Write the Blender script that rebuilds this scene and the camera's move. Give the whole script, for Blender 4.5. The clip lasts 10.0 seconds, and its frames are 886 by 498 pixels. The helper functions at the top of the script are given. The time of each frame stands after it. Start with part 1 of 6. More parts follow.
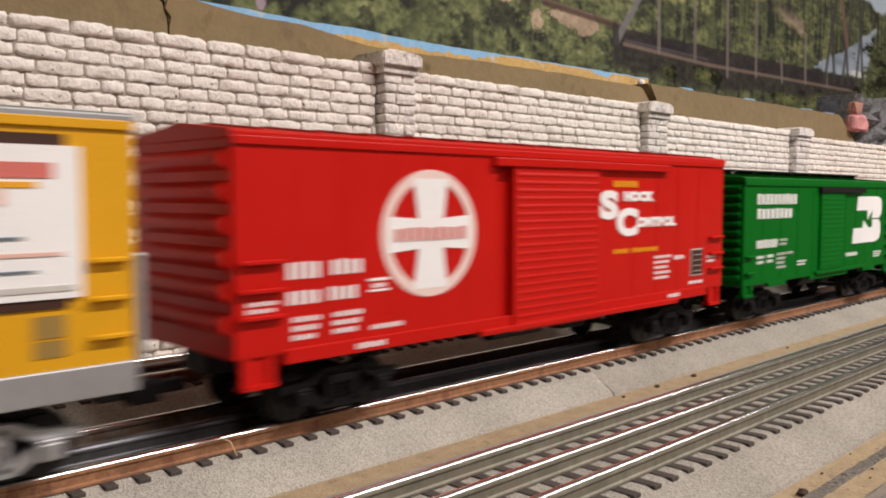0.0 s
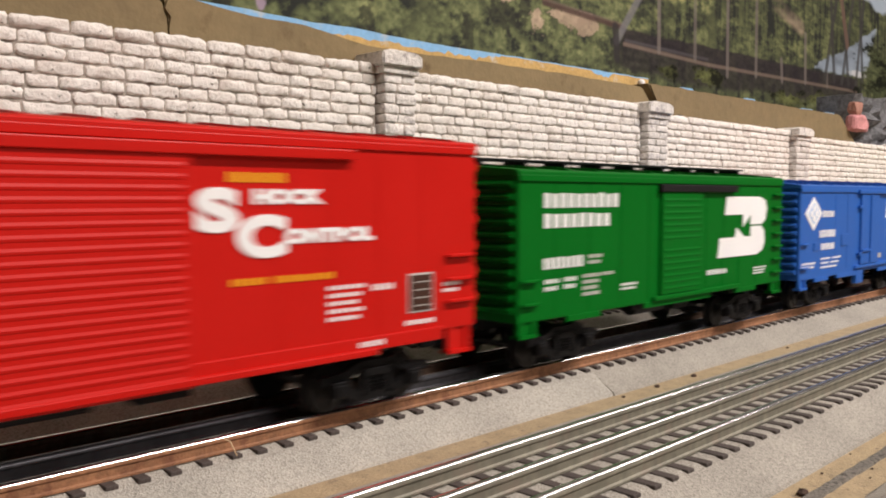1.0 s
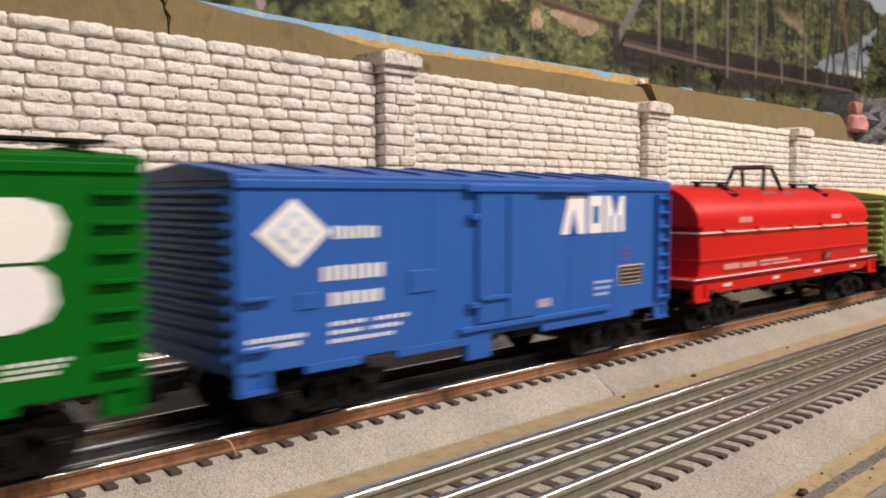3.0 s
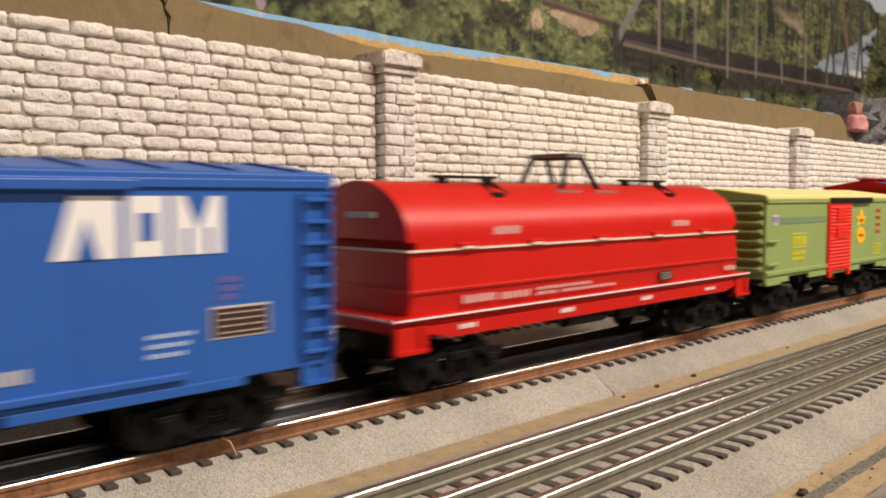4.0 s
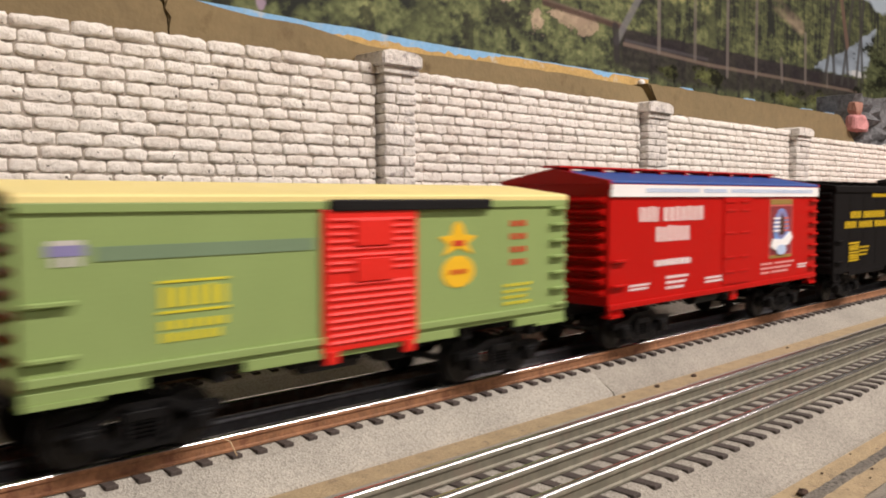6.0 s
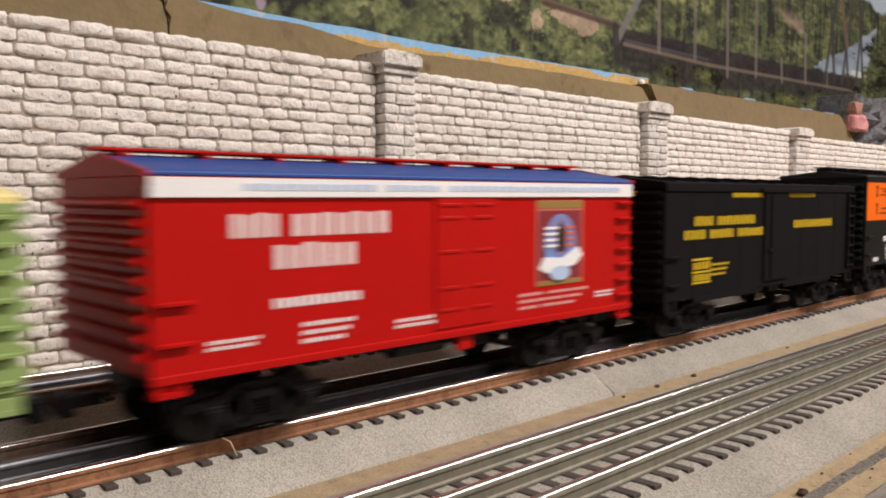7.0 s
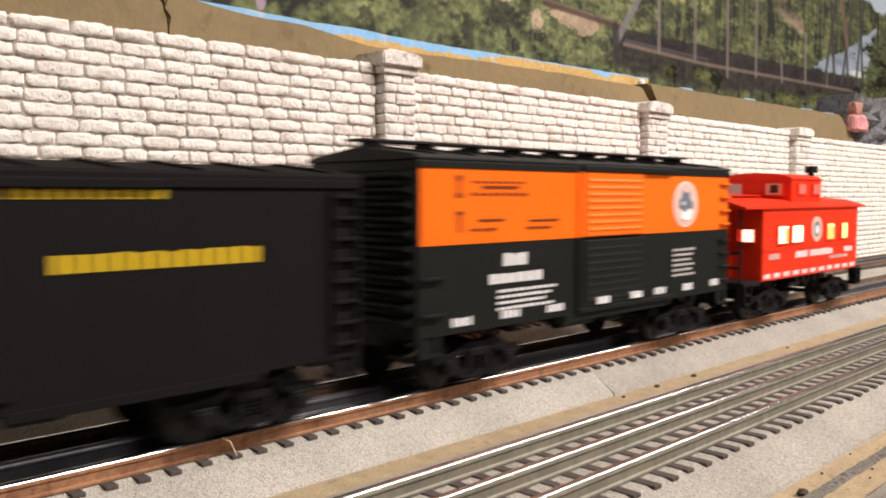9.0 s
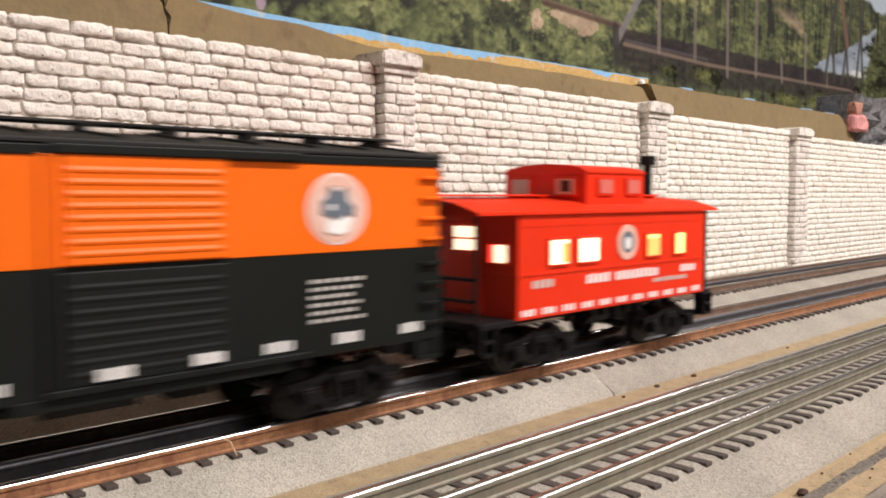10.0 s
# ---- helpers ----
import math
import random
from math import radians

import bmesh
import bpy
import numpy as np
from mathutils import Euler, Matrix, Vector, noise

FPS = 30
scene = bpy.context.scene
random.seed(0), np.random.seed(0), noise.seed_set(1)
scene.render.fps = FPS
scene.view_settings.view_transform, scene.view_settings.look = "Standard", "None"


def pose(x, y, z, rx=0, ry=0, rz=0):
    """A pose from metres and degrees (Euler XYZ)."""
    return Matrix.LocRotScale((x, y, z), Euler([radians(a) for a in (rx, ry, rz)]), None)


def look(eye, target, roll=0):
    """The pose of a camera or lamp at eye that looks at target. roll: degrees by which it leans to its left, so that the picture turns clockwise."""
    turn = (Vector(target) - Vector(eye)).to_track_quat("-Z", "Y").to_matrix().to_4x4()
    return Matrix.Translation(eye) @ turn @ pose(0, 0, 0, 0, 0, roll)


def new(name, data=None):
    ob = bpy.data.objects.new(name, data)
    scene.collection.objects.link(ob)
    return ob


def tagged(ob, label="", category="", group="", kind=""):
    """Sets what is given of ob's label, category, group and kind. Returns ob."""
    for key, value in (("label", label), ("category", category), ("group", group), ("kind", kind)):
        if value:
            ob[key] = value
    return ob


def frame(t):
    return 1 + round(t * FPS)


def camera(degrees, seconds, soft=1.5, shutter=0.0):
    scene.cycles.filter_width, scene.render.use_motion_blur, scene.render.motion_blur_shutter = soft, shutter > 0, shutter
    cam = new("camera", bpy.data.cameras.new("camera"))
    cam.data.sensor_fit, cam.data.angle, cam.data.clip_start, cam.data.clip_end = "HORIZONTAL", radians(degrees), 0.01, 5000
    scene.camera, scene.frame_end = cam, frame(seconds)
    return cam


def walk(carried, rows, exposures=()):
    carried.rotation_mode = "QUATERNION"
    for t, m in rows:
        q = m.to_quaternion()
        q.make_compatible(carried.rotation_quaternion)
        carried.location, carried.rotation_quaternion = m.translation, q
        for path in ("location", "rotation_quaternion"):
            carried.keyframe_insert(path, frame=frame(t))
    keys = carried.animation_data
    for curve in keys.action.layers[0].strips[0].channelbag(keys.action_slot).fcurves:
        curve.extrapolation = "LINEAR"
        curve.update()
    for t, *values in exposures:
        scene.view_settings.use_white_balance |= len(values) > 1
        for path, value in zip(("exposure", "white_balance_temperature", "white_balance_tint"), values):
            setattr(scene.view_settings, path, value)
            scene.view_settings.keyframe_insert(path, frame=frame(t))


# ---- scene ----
# x runs along the tracks, y away from the camera towards the stone wall, z = 0 at the rail tops
EYE = Vector((0.0, 0.0, 0.0774))
cam = camera(55.84, 10.0, soft=1.9, shutter=0.7)
EXPOSURES = [  # seconds, stops, kelvin, tint
    (0.0, -0.33, 6500, 10), (1.0, -0.18, 6500, 10), (1.5, -0.12, 6500, 10), (2.5, -0.20, 6600, 10), (4.0, -0.22, 7300, 10), (4.5, -0.20, 7000, 10),
    (5.5, -0.17, 6700, 10), (7.0, -0.30, 6500, 10), (7.5, -0.25, 6500, 10), (8.5, 0.06, 6500, 10), (9.0, 0.17, 6500, 10), (9.5, 0.10, 6500, 10),
    (10.0, 0.0, 6500, 10)]
CAM_POSE = look(EYE, EYE + Vector((0.70023, 0.7111, -0.06339)))
walk(cam, [(0.0, CAM_POSE), (10.0, CAM_POSE)], exposures=EXPOSURES)

TRAIN_Y = 0.2603
TRACKS_Y = (0.045, 0.1518, 0.2603, 0.3655)
BOARD_Z = -0.0155
WALL_Y = 0.420

# ---- light: unseen ceiling fixtures of the train room, back row added as fill ----
CEILING_Z = 1.45
world = bpy.data.worlds.new("world")
world.use_nodes = True
world.node_tree.nodes["Background"].inputs[0].default_value = (0.9, 0.92, 1.0, 1)
world.node_tree.nodes["Background"].inputs[1].default_value = 0.01
scene.world = world
LAMPS = [  # x, y, length, width, watts
    (0.75, -0.72, 1.4, 0.10, 56.0),
    (2.28, -0.72, 1.5, 0.10, 22.0),
    # unseen back row, added to brighten the ties under the train
    (0.60, -2.20, 1.4, 0.10, 34.0),
]
for lx, ly, ll, lw, watts in LAMPS:
    data = bpy.data.lights.new("ceiling_lamp_light", "AREA")
    data.shape, data.size, data.size_y, data.energy = "RECTANGLE", ll, lw, watts
    data.color = (1.0, 0.905, 0.86)
    lamp = new("ceiling_lamp_light", data)
    lamp.matrix_world = pose(lx, ly, CEILING_Z - 0.065)


# ---- materials ----
def node(tree, kind, **inputs):
    n = tree.nodes.new(kind)
    for key, value in inputs.items():
        n.inputs[key.replace("_", " ")].default_value = value
    return n


def rgba(c):
    return (c[0], c[1], c[2], 1.0)


def material(name, base, rough=0.5, metal=0.0, tone=0.12, grain=300.0, relief=0.0, relief_scale=900.0,
             patch=25.0, second=None, second_amount=0.0, coat=0.0, per_piece=0.0, island=0.0, gloss=0.5, fixed=False):
    """Base colour varied by patches and grain, an optional second colour in blotches, and fine relief."""
    m = bpy.data.materials.new(name)
    m.use_nodes = True
    t = m.node_tree
    bsdf = t.nodes["Principled BSDF"]
    bsdf.inputs["Metallic"].default_value = metal
    bsdf.inputs["Specular IOR Level"].default_value = gloss
    bsdf.inputs["Coat Weight"].default_value = coat
    bsdf.inputs["Coat Roughness"].default_value = 0.15
    link = t.links.new
    where = t.nodes.new("ShaderNodeNewGeometry").outputs["Position"] if fixed else t.nodes.new("ShaderNodeTexCoord").outputs["Object"]
    fine = node(t, "ShaderNodeTexNoise", Scale=grain, Detail=4.0)
    wide = node(t, "ShaderNodeTexNoise", Scale=patch, Detail=3.0)
    link(where, fine.inputs["Vector"])
    link(where, wide.inputs["Vector"])
    add = node(t, "ShaderNodeMath")
    add.operation = "ADD"
    link(fine.outputs["Fac"], add.inputs[0])
    link(wide.outputs["Fac"], add.inputs[1])
    last = add.outputs[0]
    if per_piece or island:
        pick = t.nodes.new("ShaderNodeObjectInfo" if per_piece else "ShaderNodeNewGeometry")
        more = node(t, "ShaderNodeMath")
        more.operation = "MULTIPLY_ADD"
        link(pick.outputs["Random" if per_piece else "Random Per Island"], more.inputs[0])
        more.inputs[1].default_value = per_piece or island
        link(last, more.inputs[2])
        last = more.outputs[0]
    span = node(t, "ShaderNodeMapRange")
    span.inputs["From Min"].default_value = 0.7
    span.inputs["From Max"].default_value = 1.3 + (per_piece or island)
    link(last, span.inputs["Value"])
    ramp = t.nodes.new("ShaderNodeValToRGB")
    ramp.color_ramp.elements[0].color = rgba([c * (1 - tone) for c in base])
    ramp.color_ramp.elements[1].color = rgba([min(1, c * (1 + tone)) for c in base])
    link(span.outputs["Result"], ramp.inputs["Fac"])
    colour = ramp.outputs["Color"]
    if second:
        spots = node(t, "ShaderNodeTexNoise", Scale=patch * 2.3, Detail=6.0, Roughness=0.65)
        link(where, spots.inputs["Vector"])
        cut = node(t, "ShaderNodeMapRange")
        cut.inputs["From Min"].default_value = 0.62 - 0.3 * second_amount
        cut.inputs["From Max"].default_value = 0.74 - 0.3 * second_amount
        link(spots.outputs["Fac"], cut.inputs["Value"])
        mix = t.nodes.new("ShaderNodeMix")
        mix.data_type = "RGBA"
        link(cut.outputs["Result"], mix.inputs[0])
        link(colour, mix.inputs[6])
        mix.inputs[7].default_value = rgba(second)
        colour = mix.outputs[2]
    link(colour, bsdf.inputs["Base Color"])
    rspan = node(t, "ShaderNodeMapRange")
    rspan.inputs["To Min"].default_value = max(0.02, rough - 0.08)
    rspan.inputs["To Max"].default_value = min(1.0, rough + 0.08)
    link(wide.outputs["Fac"], rspan.inputs["Value"])
    link(rspan.outputs["Result"], bsdf.inputs["Roughness"])
    if relief:
        rel = node(t, "ShaderNodeTexNoise", Scale=relief_scale, Detail=5.0)
        link(where, rel.inputs["Vector"])
        bump = node(t, "ShaderNodeBump", Strength=min(1.0, relief), Distance=0.0018 if fixed else 0.0012)
        link(rel.outputs["Fac"], bump.inputs["Height"])
        link(bump.outputs["Normal"], bsdf.inputs["Normal"])
    return m


def plastic(name, base, rough=0.38, tone=0.05, gloss=0.35):
    return material(name, base, rough, tone=tone, grain=900, relief=0.06, relief_scale=2500, patch=30, gloss=gloss)


def glow(name, colour, strength):
    m = bpy.data.materials.new(name)
    m.use_nodes = True
    b = m.node_tree.nodes["Principled BSDF"]
    b.inputs["Base Color"].default_value = rgba(colour)
    b.inputs["Emission Color"].default_value = rgba(colour)
    b.inputs["Emission Strength"].default_value = strength
    return m


def granules(name, light, dark, scale):
    """Bonded grit: a cell pattern of pale and dark grains with relief."""
    m = bpy.data.materials.new(name)
    m.use_nodes = True
    t = m.node_tree
    link = t.links.new
    bsdf = t.nodes["Principled BSDF"]
    bsdf.inputs["Roughness"].default_value = 0.9
    where = t.nodes.new("ShaderNodeTexCoord").outputs["Object"]
    cells = node(t, "ShaderNodeTexVoronoi", Scale=scale, Randomness=1.0)
    link(where, cells.inputs["Vector"])
    split = t.nodes.new("ShaderNodeSeparateColor")
    link(cells.outputs["Color"], split.inputs[0])
    ramp = t.nodes.new("ShaderNodeValToRGB")
    e = ramp.color_ramp.elements
    e[0].position, e[0].color = 0.0, rgba(dark)
    e[1].position, e[1].color = 1.0, rgba([min(1, c * 1.18) for c in light])
    mid = e.new(0.22)
    mid.color = rgba([c * 0.86 for c in light])
    link(split.outputs[0], ramp.inputs["Fac"])
    wide = node(t, "ShaderNodeTexNoise", Scale=30.0, Detail=4.0)
    link(where, wide.inputs["Vector"])
    shade = node(t, "ShaderNodeMapRange")
    shade.inputs["From Min"].default_value, shade.inputs["From Max"].default_value = 0.3, 0.7
    shade.inputs["To Min"].default_value, shade.inputs["To Max"].default_value = 0.86, 1.1
    link(wide.outputs["Fac"], shade.inputs["Value"])
    mul = t.nodes.new("ShaderNodeVectorMath")
    mul.operation = "MULTIPLY"
    link(ramp.outputs["Color"], mul.inputs[0])
    link(shade.outputs["Result"], mul.inputs[1])
    link(mul.outputs[0], bsdf.inputs["Base Color"])
    bump = node(t, "ShaderNodeBump", Strength=0.7, Distance=0.0006)
    link(cells.outputs["Distance"], bump.inputs["Height"])
    link(bump.outputs["Normal"], bsdf.inputs["Normal"])
    return m



def stone_look(name, by_object):
    """Whitewashed cast plaster: each stone a little different, faint stains, small dark pits and a lumpy surface."""
    m = bpy.data.materials.new(name)
    m.use_nodes = True
    t = m.node_tree
    link = t.links.new
    bsdf = t.nodes["Principled BSDF"]
    bsdf.inputs["Roughness"].default_value = 0.92
    bsdf.inputs["Specular IOR Level"].default_value = 0.2
    geo = t.nodes.new("ShaderNodeNewGeometry")
    where = geo.outputs["Position"]
    pick = t.nodes.new("ShaderNodeObjectInfo").outputs["Random"] if by_object else geo.outputs["Random Per Island"]
    stain = node(t, "ShaderNodeTexNoise", Scale=95.0, Detail=5.0, Roughness=0.62)
    link(where, stain.inputs["Vector"])
    add = node(t, "ShaderNodeMath")
    add.operation = "MULTIPLY_ADD"
    add.inputs[1].default_value = 0.28
    link(pick, add.inputs[0])
    link(stain.outputs["Fac"], add.inputs[2])
    ramp = t.nodes.new("ShaderNodeValToRGB")
    e = ramp.color_ramp.elements
    e[0].position, e[0].color = 0.36, (0.680, 0.615, 0.550, 1)
    e[1].position, e[1].color = 0.78, (0.900, 0.855, 0.790, 1)
    mid = e.new(0.54)
    mid.color = (0.845, 0.790, 0.720, 1)
    link(add.outputs[0], ramp.inputs["Fac"])
    pits = node(t, "ShaderNodeTexNoise", Scale=330.0, Detail=2.0, Roughness=0.5)
    link(where, pits.inputs["Vector"])
    deep = node(t, "ShaderNodeMapRange")
    deep.inputs["From Min"].default_value, deep.inputs["From Max"].default_value = 0.69, 0.74
    link(pits.outputs["Fac"], deep.inputs["Value"])
    mix = t.nodes.new("ShaderNodeMix")
    mix.data_type = "RGBA"
    link(deep.outputs["Result"], mix.inputs[0])
    link(ramp.outputs["Color"], mix.inputs[6])
    mix.inputs[7].default_value = (0.20, 0.17, 0.145, 1)
    link(mix.outputs[2], bsdf.inputs["Base Color"])
    lumps = node(t, "ShaderNodeTexNoise", Scale=270.0, Detail=6.0, Roughness=0.68)
    link(where, lumps.inputs["Vector"])
    level = node(t, "ShaderNodeMath")
    level.operation = "SUBTRACT"
    link(lumps.outputs["Fac"], level.inputs[0])
    link(deep.outputs["Result"], level.inputs[1])
    bump = node(t, "ShaderNodeBump", Strength=0.9, Distance=0.0019)
    link(level.outputs[0], bump.inputs["Height"])
    link(bump.outputs["Normal"], bsdf.inputs["Normal"])
    return m


STONE = stone_look("cast_plaster_stone", True)
STONE_REST = stone_look("cast_plaster_stone_rest", False)
MORTAR = material("plaster_joint", (0.38, 0.335, 0.285), 0.95, tone=0.25, grain=300, relief=0.6, relief_scale=500, patch=60, fixed=True)
PILLAR = material("pillar_plaster", (0.73, 0.69, 0.64), 0.9, tone=0.17, grain=350, relief=0.9, relief_scale=380, patch=60,
                  second=(0.36, 0.325, 0.315), second_amount=0.24, fixed=True)
ROADBED = granules("grey_bonded_grit", (0.40, 0.375, 0.325), (0.275, 0.255, 0.215), 1800.0)
ROADBED_OLD = granules("darker_bonded_grit", (0.335, 0.310, 0.266), (0.215, 0.195, 0.165), 1800.0)
DARK_GRIT = granules("dark_gritty_strip", (0.14, 0.125, 0.105), (0.05, 0.042, 0.034), 900.0)
BOARD = material("tan_painted_board", (0.335, 0.255, 0.150), 0.85, tone=0.2, grain=700, relief=0.5, relief_scale=900,
                 patch=120, second=(0.17, 0.125, 0.085), second_amount=0.14)
TIE = material("dark_stained_tie", (0.056, 0.043, 0.037), 0.8, tone=0.3, grain=700, relief=0.4, relief_scale=1200,
               patch=80, per_piece=0.4)
TIE_REST = material("dark_stained_tie_rest", (0.056, 0.043, 0.037), 0.8, tone=0.3, grain=700, patch=80, island=0.4)
STEEL = material("polished_rail_steel", (0.74, 0.73, 0.72), 0.19, metal=1.0, tone=0.12, grain=200, patch=30)
STEEL_SIDE = material("dull_rail_web", (0.185, 0.172, 0.130), 0.6, metal=0.2, tone=0.3, grain=300, patch=40,
                      second=(0.20, 0.17, 0.13), second_amount=0.3)
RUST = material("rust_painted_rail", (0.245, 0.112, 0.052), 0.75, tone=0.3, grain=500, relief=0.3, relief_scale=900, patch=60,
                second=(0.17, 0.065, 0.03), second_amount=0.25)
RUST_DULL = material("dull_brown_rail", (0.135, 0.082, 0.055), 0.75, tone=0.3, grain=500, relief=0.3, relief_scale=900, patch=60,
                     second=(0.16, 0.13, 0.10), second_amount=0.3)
BLACK_RAIL = material("blackened_centre_rail", (0.15, 0.15, 0.165), 0.4, metal=0.8, tone=0.2)
BANK = material("brown_painted_foam", (0.215, 0.158, 0.078), 0.85, tone=0.12, grain=150, relief=0.3, relief_scale=300, patch=14,
                second=(0.135, 0.09, 0.04), second_amount=0.08)
SKY_EDGE = material("sky_blue_paint", (0.23, 0.46, 0.72), 0.7, tone=0.12, patch=25, second=(0.45, 0.52, 0.58), second_amount=0.2)
RAW_EDGE = material("ochre_bare_edge", (0.55, 0.36, 0.13), 0.85, tone=0.2, patch=25, second=(0.56, 0.55, 0.50), second_amount=0.2)
GAP_SHADE = material("gap_shade", (0.02, 0.016, 0.012), 0.9)
ROOM_PAINT = material("room_paint", (0.27, 0.245, 0.21), 0.85, tone=0.04, grain=60, patch=3)
CEIL_PAINT = material("ceiling_paint", (0.50, 0.49, 0.475), 0.9, tone=0.03, grain=60, patch=3)
FLOOR_MAT = material("room_floor_carpet", (0.09, 0.085, 0.08), 0.95, tone=0.2, grain=80, patch=5)
WHITE_METAL = material("white_enamel", (0.75, 0.75, 0.73), 0.4, tone=0.03)
DIFFUSER = glow("lamp_diffuser", (1.0, 0.905, 0.86), 3.0)


# ---- mesh helpers ----
def mesh_of(name, bm, mat, smooth=False):
    me = bpy.data.meshes.new(name)
    bmesh.ops.recalc_face_normals(bm, faces=bm.faces[:])
    for f in bm.faces:
        f.smooth = smooth
    bm.to_mesh(me)
    bm.free()
    for one in (mat if isinstance(mat, (list, tuple)) else [mat]):
        me.materials.append(one)
    return me


def part(name, bm, mat, parent=None, label="", smooth=False, at=None):
    """Links a bmesh as one mesh object under a thing or under a part."""
    ob = new(name, mesh_of(name, bm, mat, smooth))
    if parent:
        ob.parent = parent
    if at:
        ob.location = at
    if label:
        tagged(ob, label)
    return ob


def add_box(bm, x0, x1, y0, y1, z0, z1, bevel=0.0):
    made = bmesh.ops.create_cube(bm, size=1.0)
    bmesh.ops.scale(bm, vec=(x1 - x0, y1 - y0, z1 - z0), verts=made["verts"])
    bmesh.ops.translate(bm, vec=((x0 + x1) / 2, (y0 + y1) / 2, (z0 + z1) / 2), verts=made["verts"])
    if bevel:
        edges = list({e for v in made["verts"] for e in v.link_edges})
        bmesh.ops.bevel(bm, geom=edges, offset=bevel, segments=2, affect="EDGES", profile=0.5)


def box(x0, x1, y0, y1, z0, z1, bevel=0.0):
    bm = bmesh.new()
    add_box(bm, x0, x1, y0, y1, z0, z1, bevel)
    return bm


def add_rod(bm, a, b, r, n=8):
    a, b = Vector(a), Vector(b)
    m = Matrix.Translation((a + b) / 2) @ (b - a).to_track_quat("Z", "Y").to_matrix().to_4x4()
    bmesh.ops.create_cone(bm, cap_ends=True, segments=n, radius1=r, radius2=r, depth=(b - a).length, matrix=m)


def add_prism(bm, outline, axis, a, b):
    """Extrudes a closed outline of (p, q) along x (p=y, q=z) or y (p=x, q=z)."""
    def at(p, q, d):
        return (d, p, q) if axis == "x" else (p, d, q)
    lo = [bm.verts.new(at(p, q, a)) for p, q in outline]
    hi = [bm.verts.new(at(p, q, b)) for p, q in outline]
    bm.faces.new(lo)
    bm.faces.new(hi[::-1])
    n = len(outline)
    for i in range(n):
        bm.faces.new((lo[i], hi[i], hi[(i + 1) % n], lo[(i + 1) % n]))


def prism(outline, axis, a, b):
    bm = bmesh.new()
    add_prism(bm, outline, axis, a, b)
    return bm


def empty(name):
    return new(name)


# ---- room ----
def room():
    x0, x1, y0, y1, z0 = -2.2, 4.8, -3.4, 0.62, -1.05
    floor = part("floor", box(x0, x1, y0, y1, z0 - 0.05, z0), FLOOR_MAT)
    tagged(floor, "dark grey carpeted floor of the train room", "floor", kind="structure")
    ceil = part("ceiling", box(x0, x1, y0, y1, CEILING_Z, CEILING_Z + 0.05), CEIL_PAINT)
    tagged(ceil, "plain white painted ceiling above the layout", "ceiling", kind="structure")
    sides = {"wall_north": (x0, x1, y1, y1 + 0.1), "wall_south": (x0, x1, y0 - 0.1, y0),
             "wall_west": (x0 - 0.1, x0, y0 - 0.1, y1 + 0.1), "wall_east": (x1, x1 + 0.1, y0 - 0.1, y1 + 0.1)}
    for name, (a, b, c, d) in sides.items():
        w = part(name, box(a, b, c, d, z0 - 0.05, CEILING_Z + 0.05), ROOM_PAINT)
        tagged(w, "plain beige painted wall of the train room", "wall", kind="structure")
    for lx, ly, ll, lw, watts in LAMPS:
        lamp = empty("ceiling_light")
        lamp.location = (lx, ly, CEILING_Z)
        tagged(lamp, "long white enamel ceiling light, out of view, with a glowing diffuser", "ceiling light", group="ceiling lights")
        part("housing", box(-ll / 2 - 0.02, ll / 2 + 0.02, -lw / 2 - 0.02, lw / 2 + 0.02, -0.05, 0, 0.006), WHITE_METAL, lamp)
        part("diffuser", box(-ll / 2, ll / 2, -lw / 2, lw / 2, -0.058, -0.048), DIFFUSER, lamp, "warm white glowing diffuser")


def layout_board():
    b = empty("train_table")
    tagged(b, "tan painted plywood train table on wooden legs", "table")
    top = part("tabletop", box(-1.6, 4.4, -0.35, 0.60, BOARD_Z - 0.018, BOARD_Z), BOARD, b)
    for x in (-1.5, 0.5, 2.4, 4.3):
        for y in (-0.28, 0.52):
            part("leg", box(x - 0.04, x + 0.04, y - 0.04, y + 0.04, -1.05, BOARD_Z - 0.018, 0.004), BOARD, b)


# ---- tracks ----
HEAD = [(0.0016 * math.sin(a), -0.0016 + 0.0016 * math.cos(a)) for a in [radians(-100 + 20 * k) for k in range(11)]]
RAIL_OUTLINE = HEAD + [(0.0011, -0.0024), (0.0011, -0.0047), (0.0016, -0.0052), (0.0016, -0.0058), (-0.0016, -0.0058), (-0.0016, -0.0052),
                       (-0.0011, -0.0047), (-0.0011, -0.0024)]
X_START, X_END = -1.5, 4.3
TIE_PITCH = 0.01003


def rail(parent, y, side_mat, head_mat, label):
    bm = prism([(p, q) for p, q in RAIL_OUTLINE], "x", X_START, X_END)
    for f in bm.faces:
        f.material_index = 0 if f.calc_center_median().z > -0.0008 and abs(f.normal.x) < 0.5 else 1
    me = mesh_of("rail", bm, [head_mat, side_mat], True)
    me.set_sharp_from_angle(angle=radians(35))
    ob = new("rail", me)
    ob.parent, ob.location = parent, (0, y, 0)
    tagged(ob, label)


def tie_mesh(length, mat):
    bm = box(-0.0020, 0.0020, -length / 2, length / 2, -0.0030, 0, 0.0004)
    return mesh_of("tie", bm, mat)


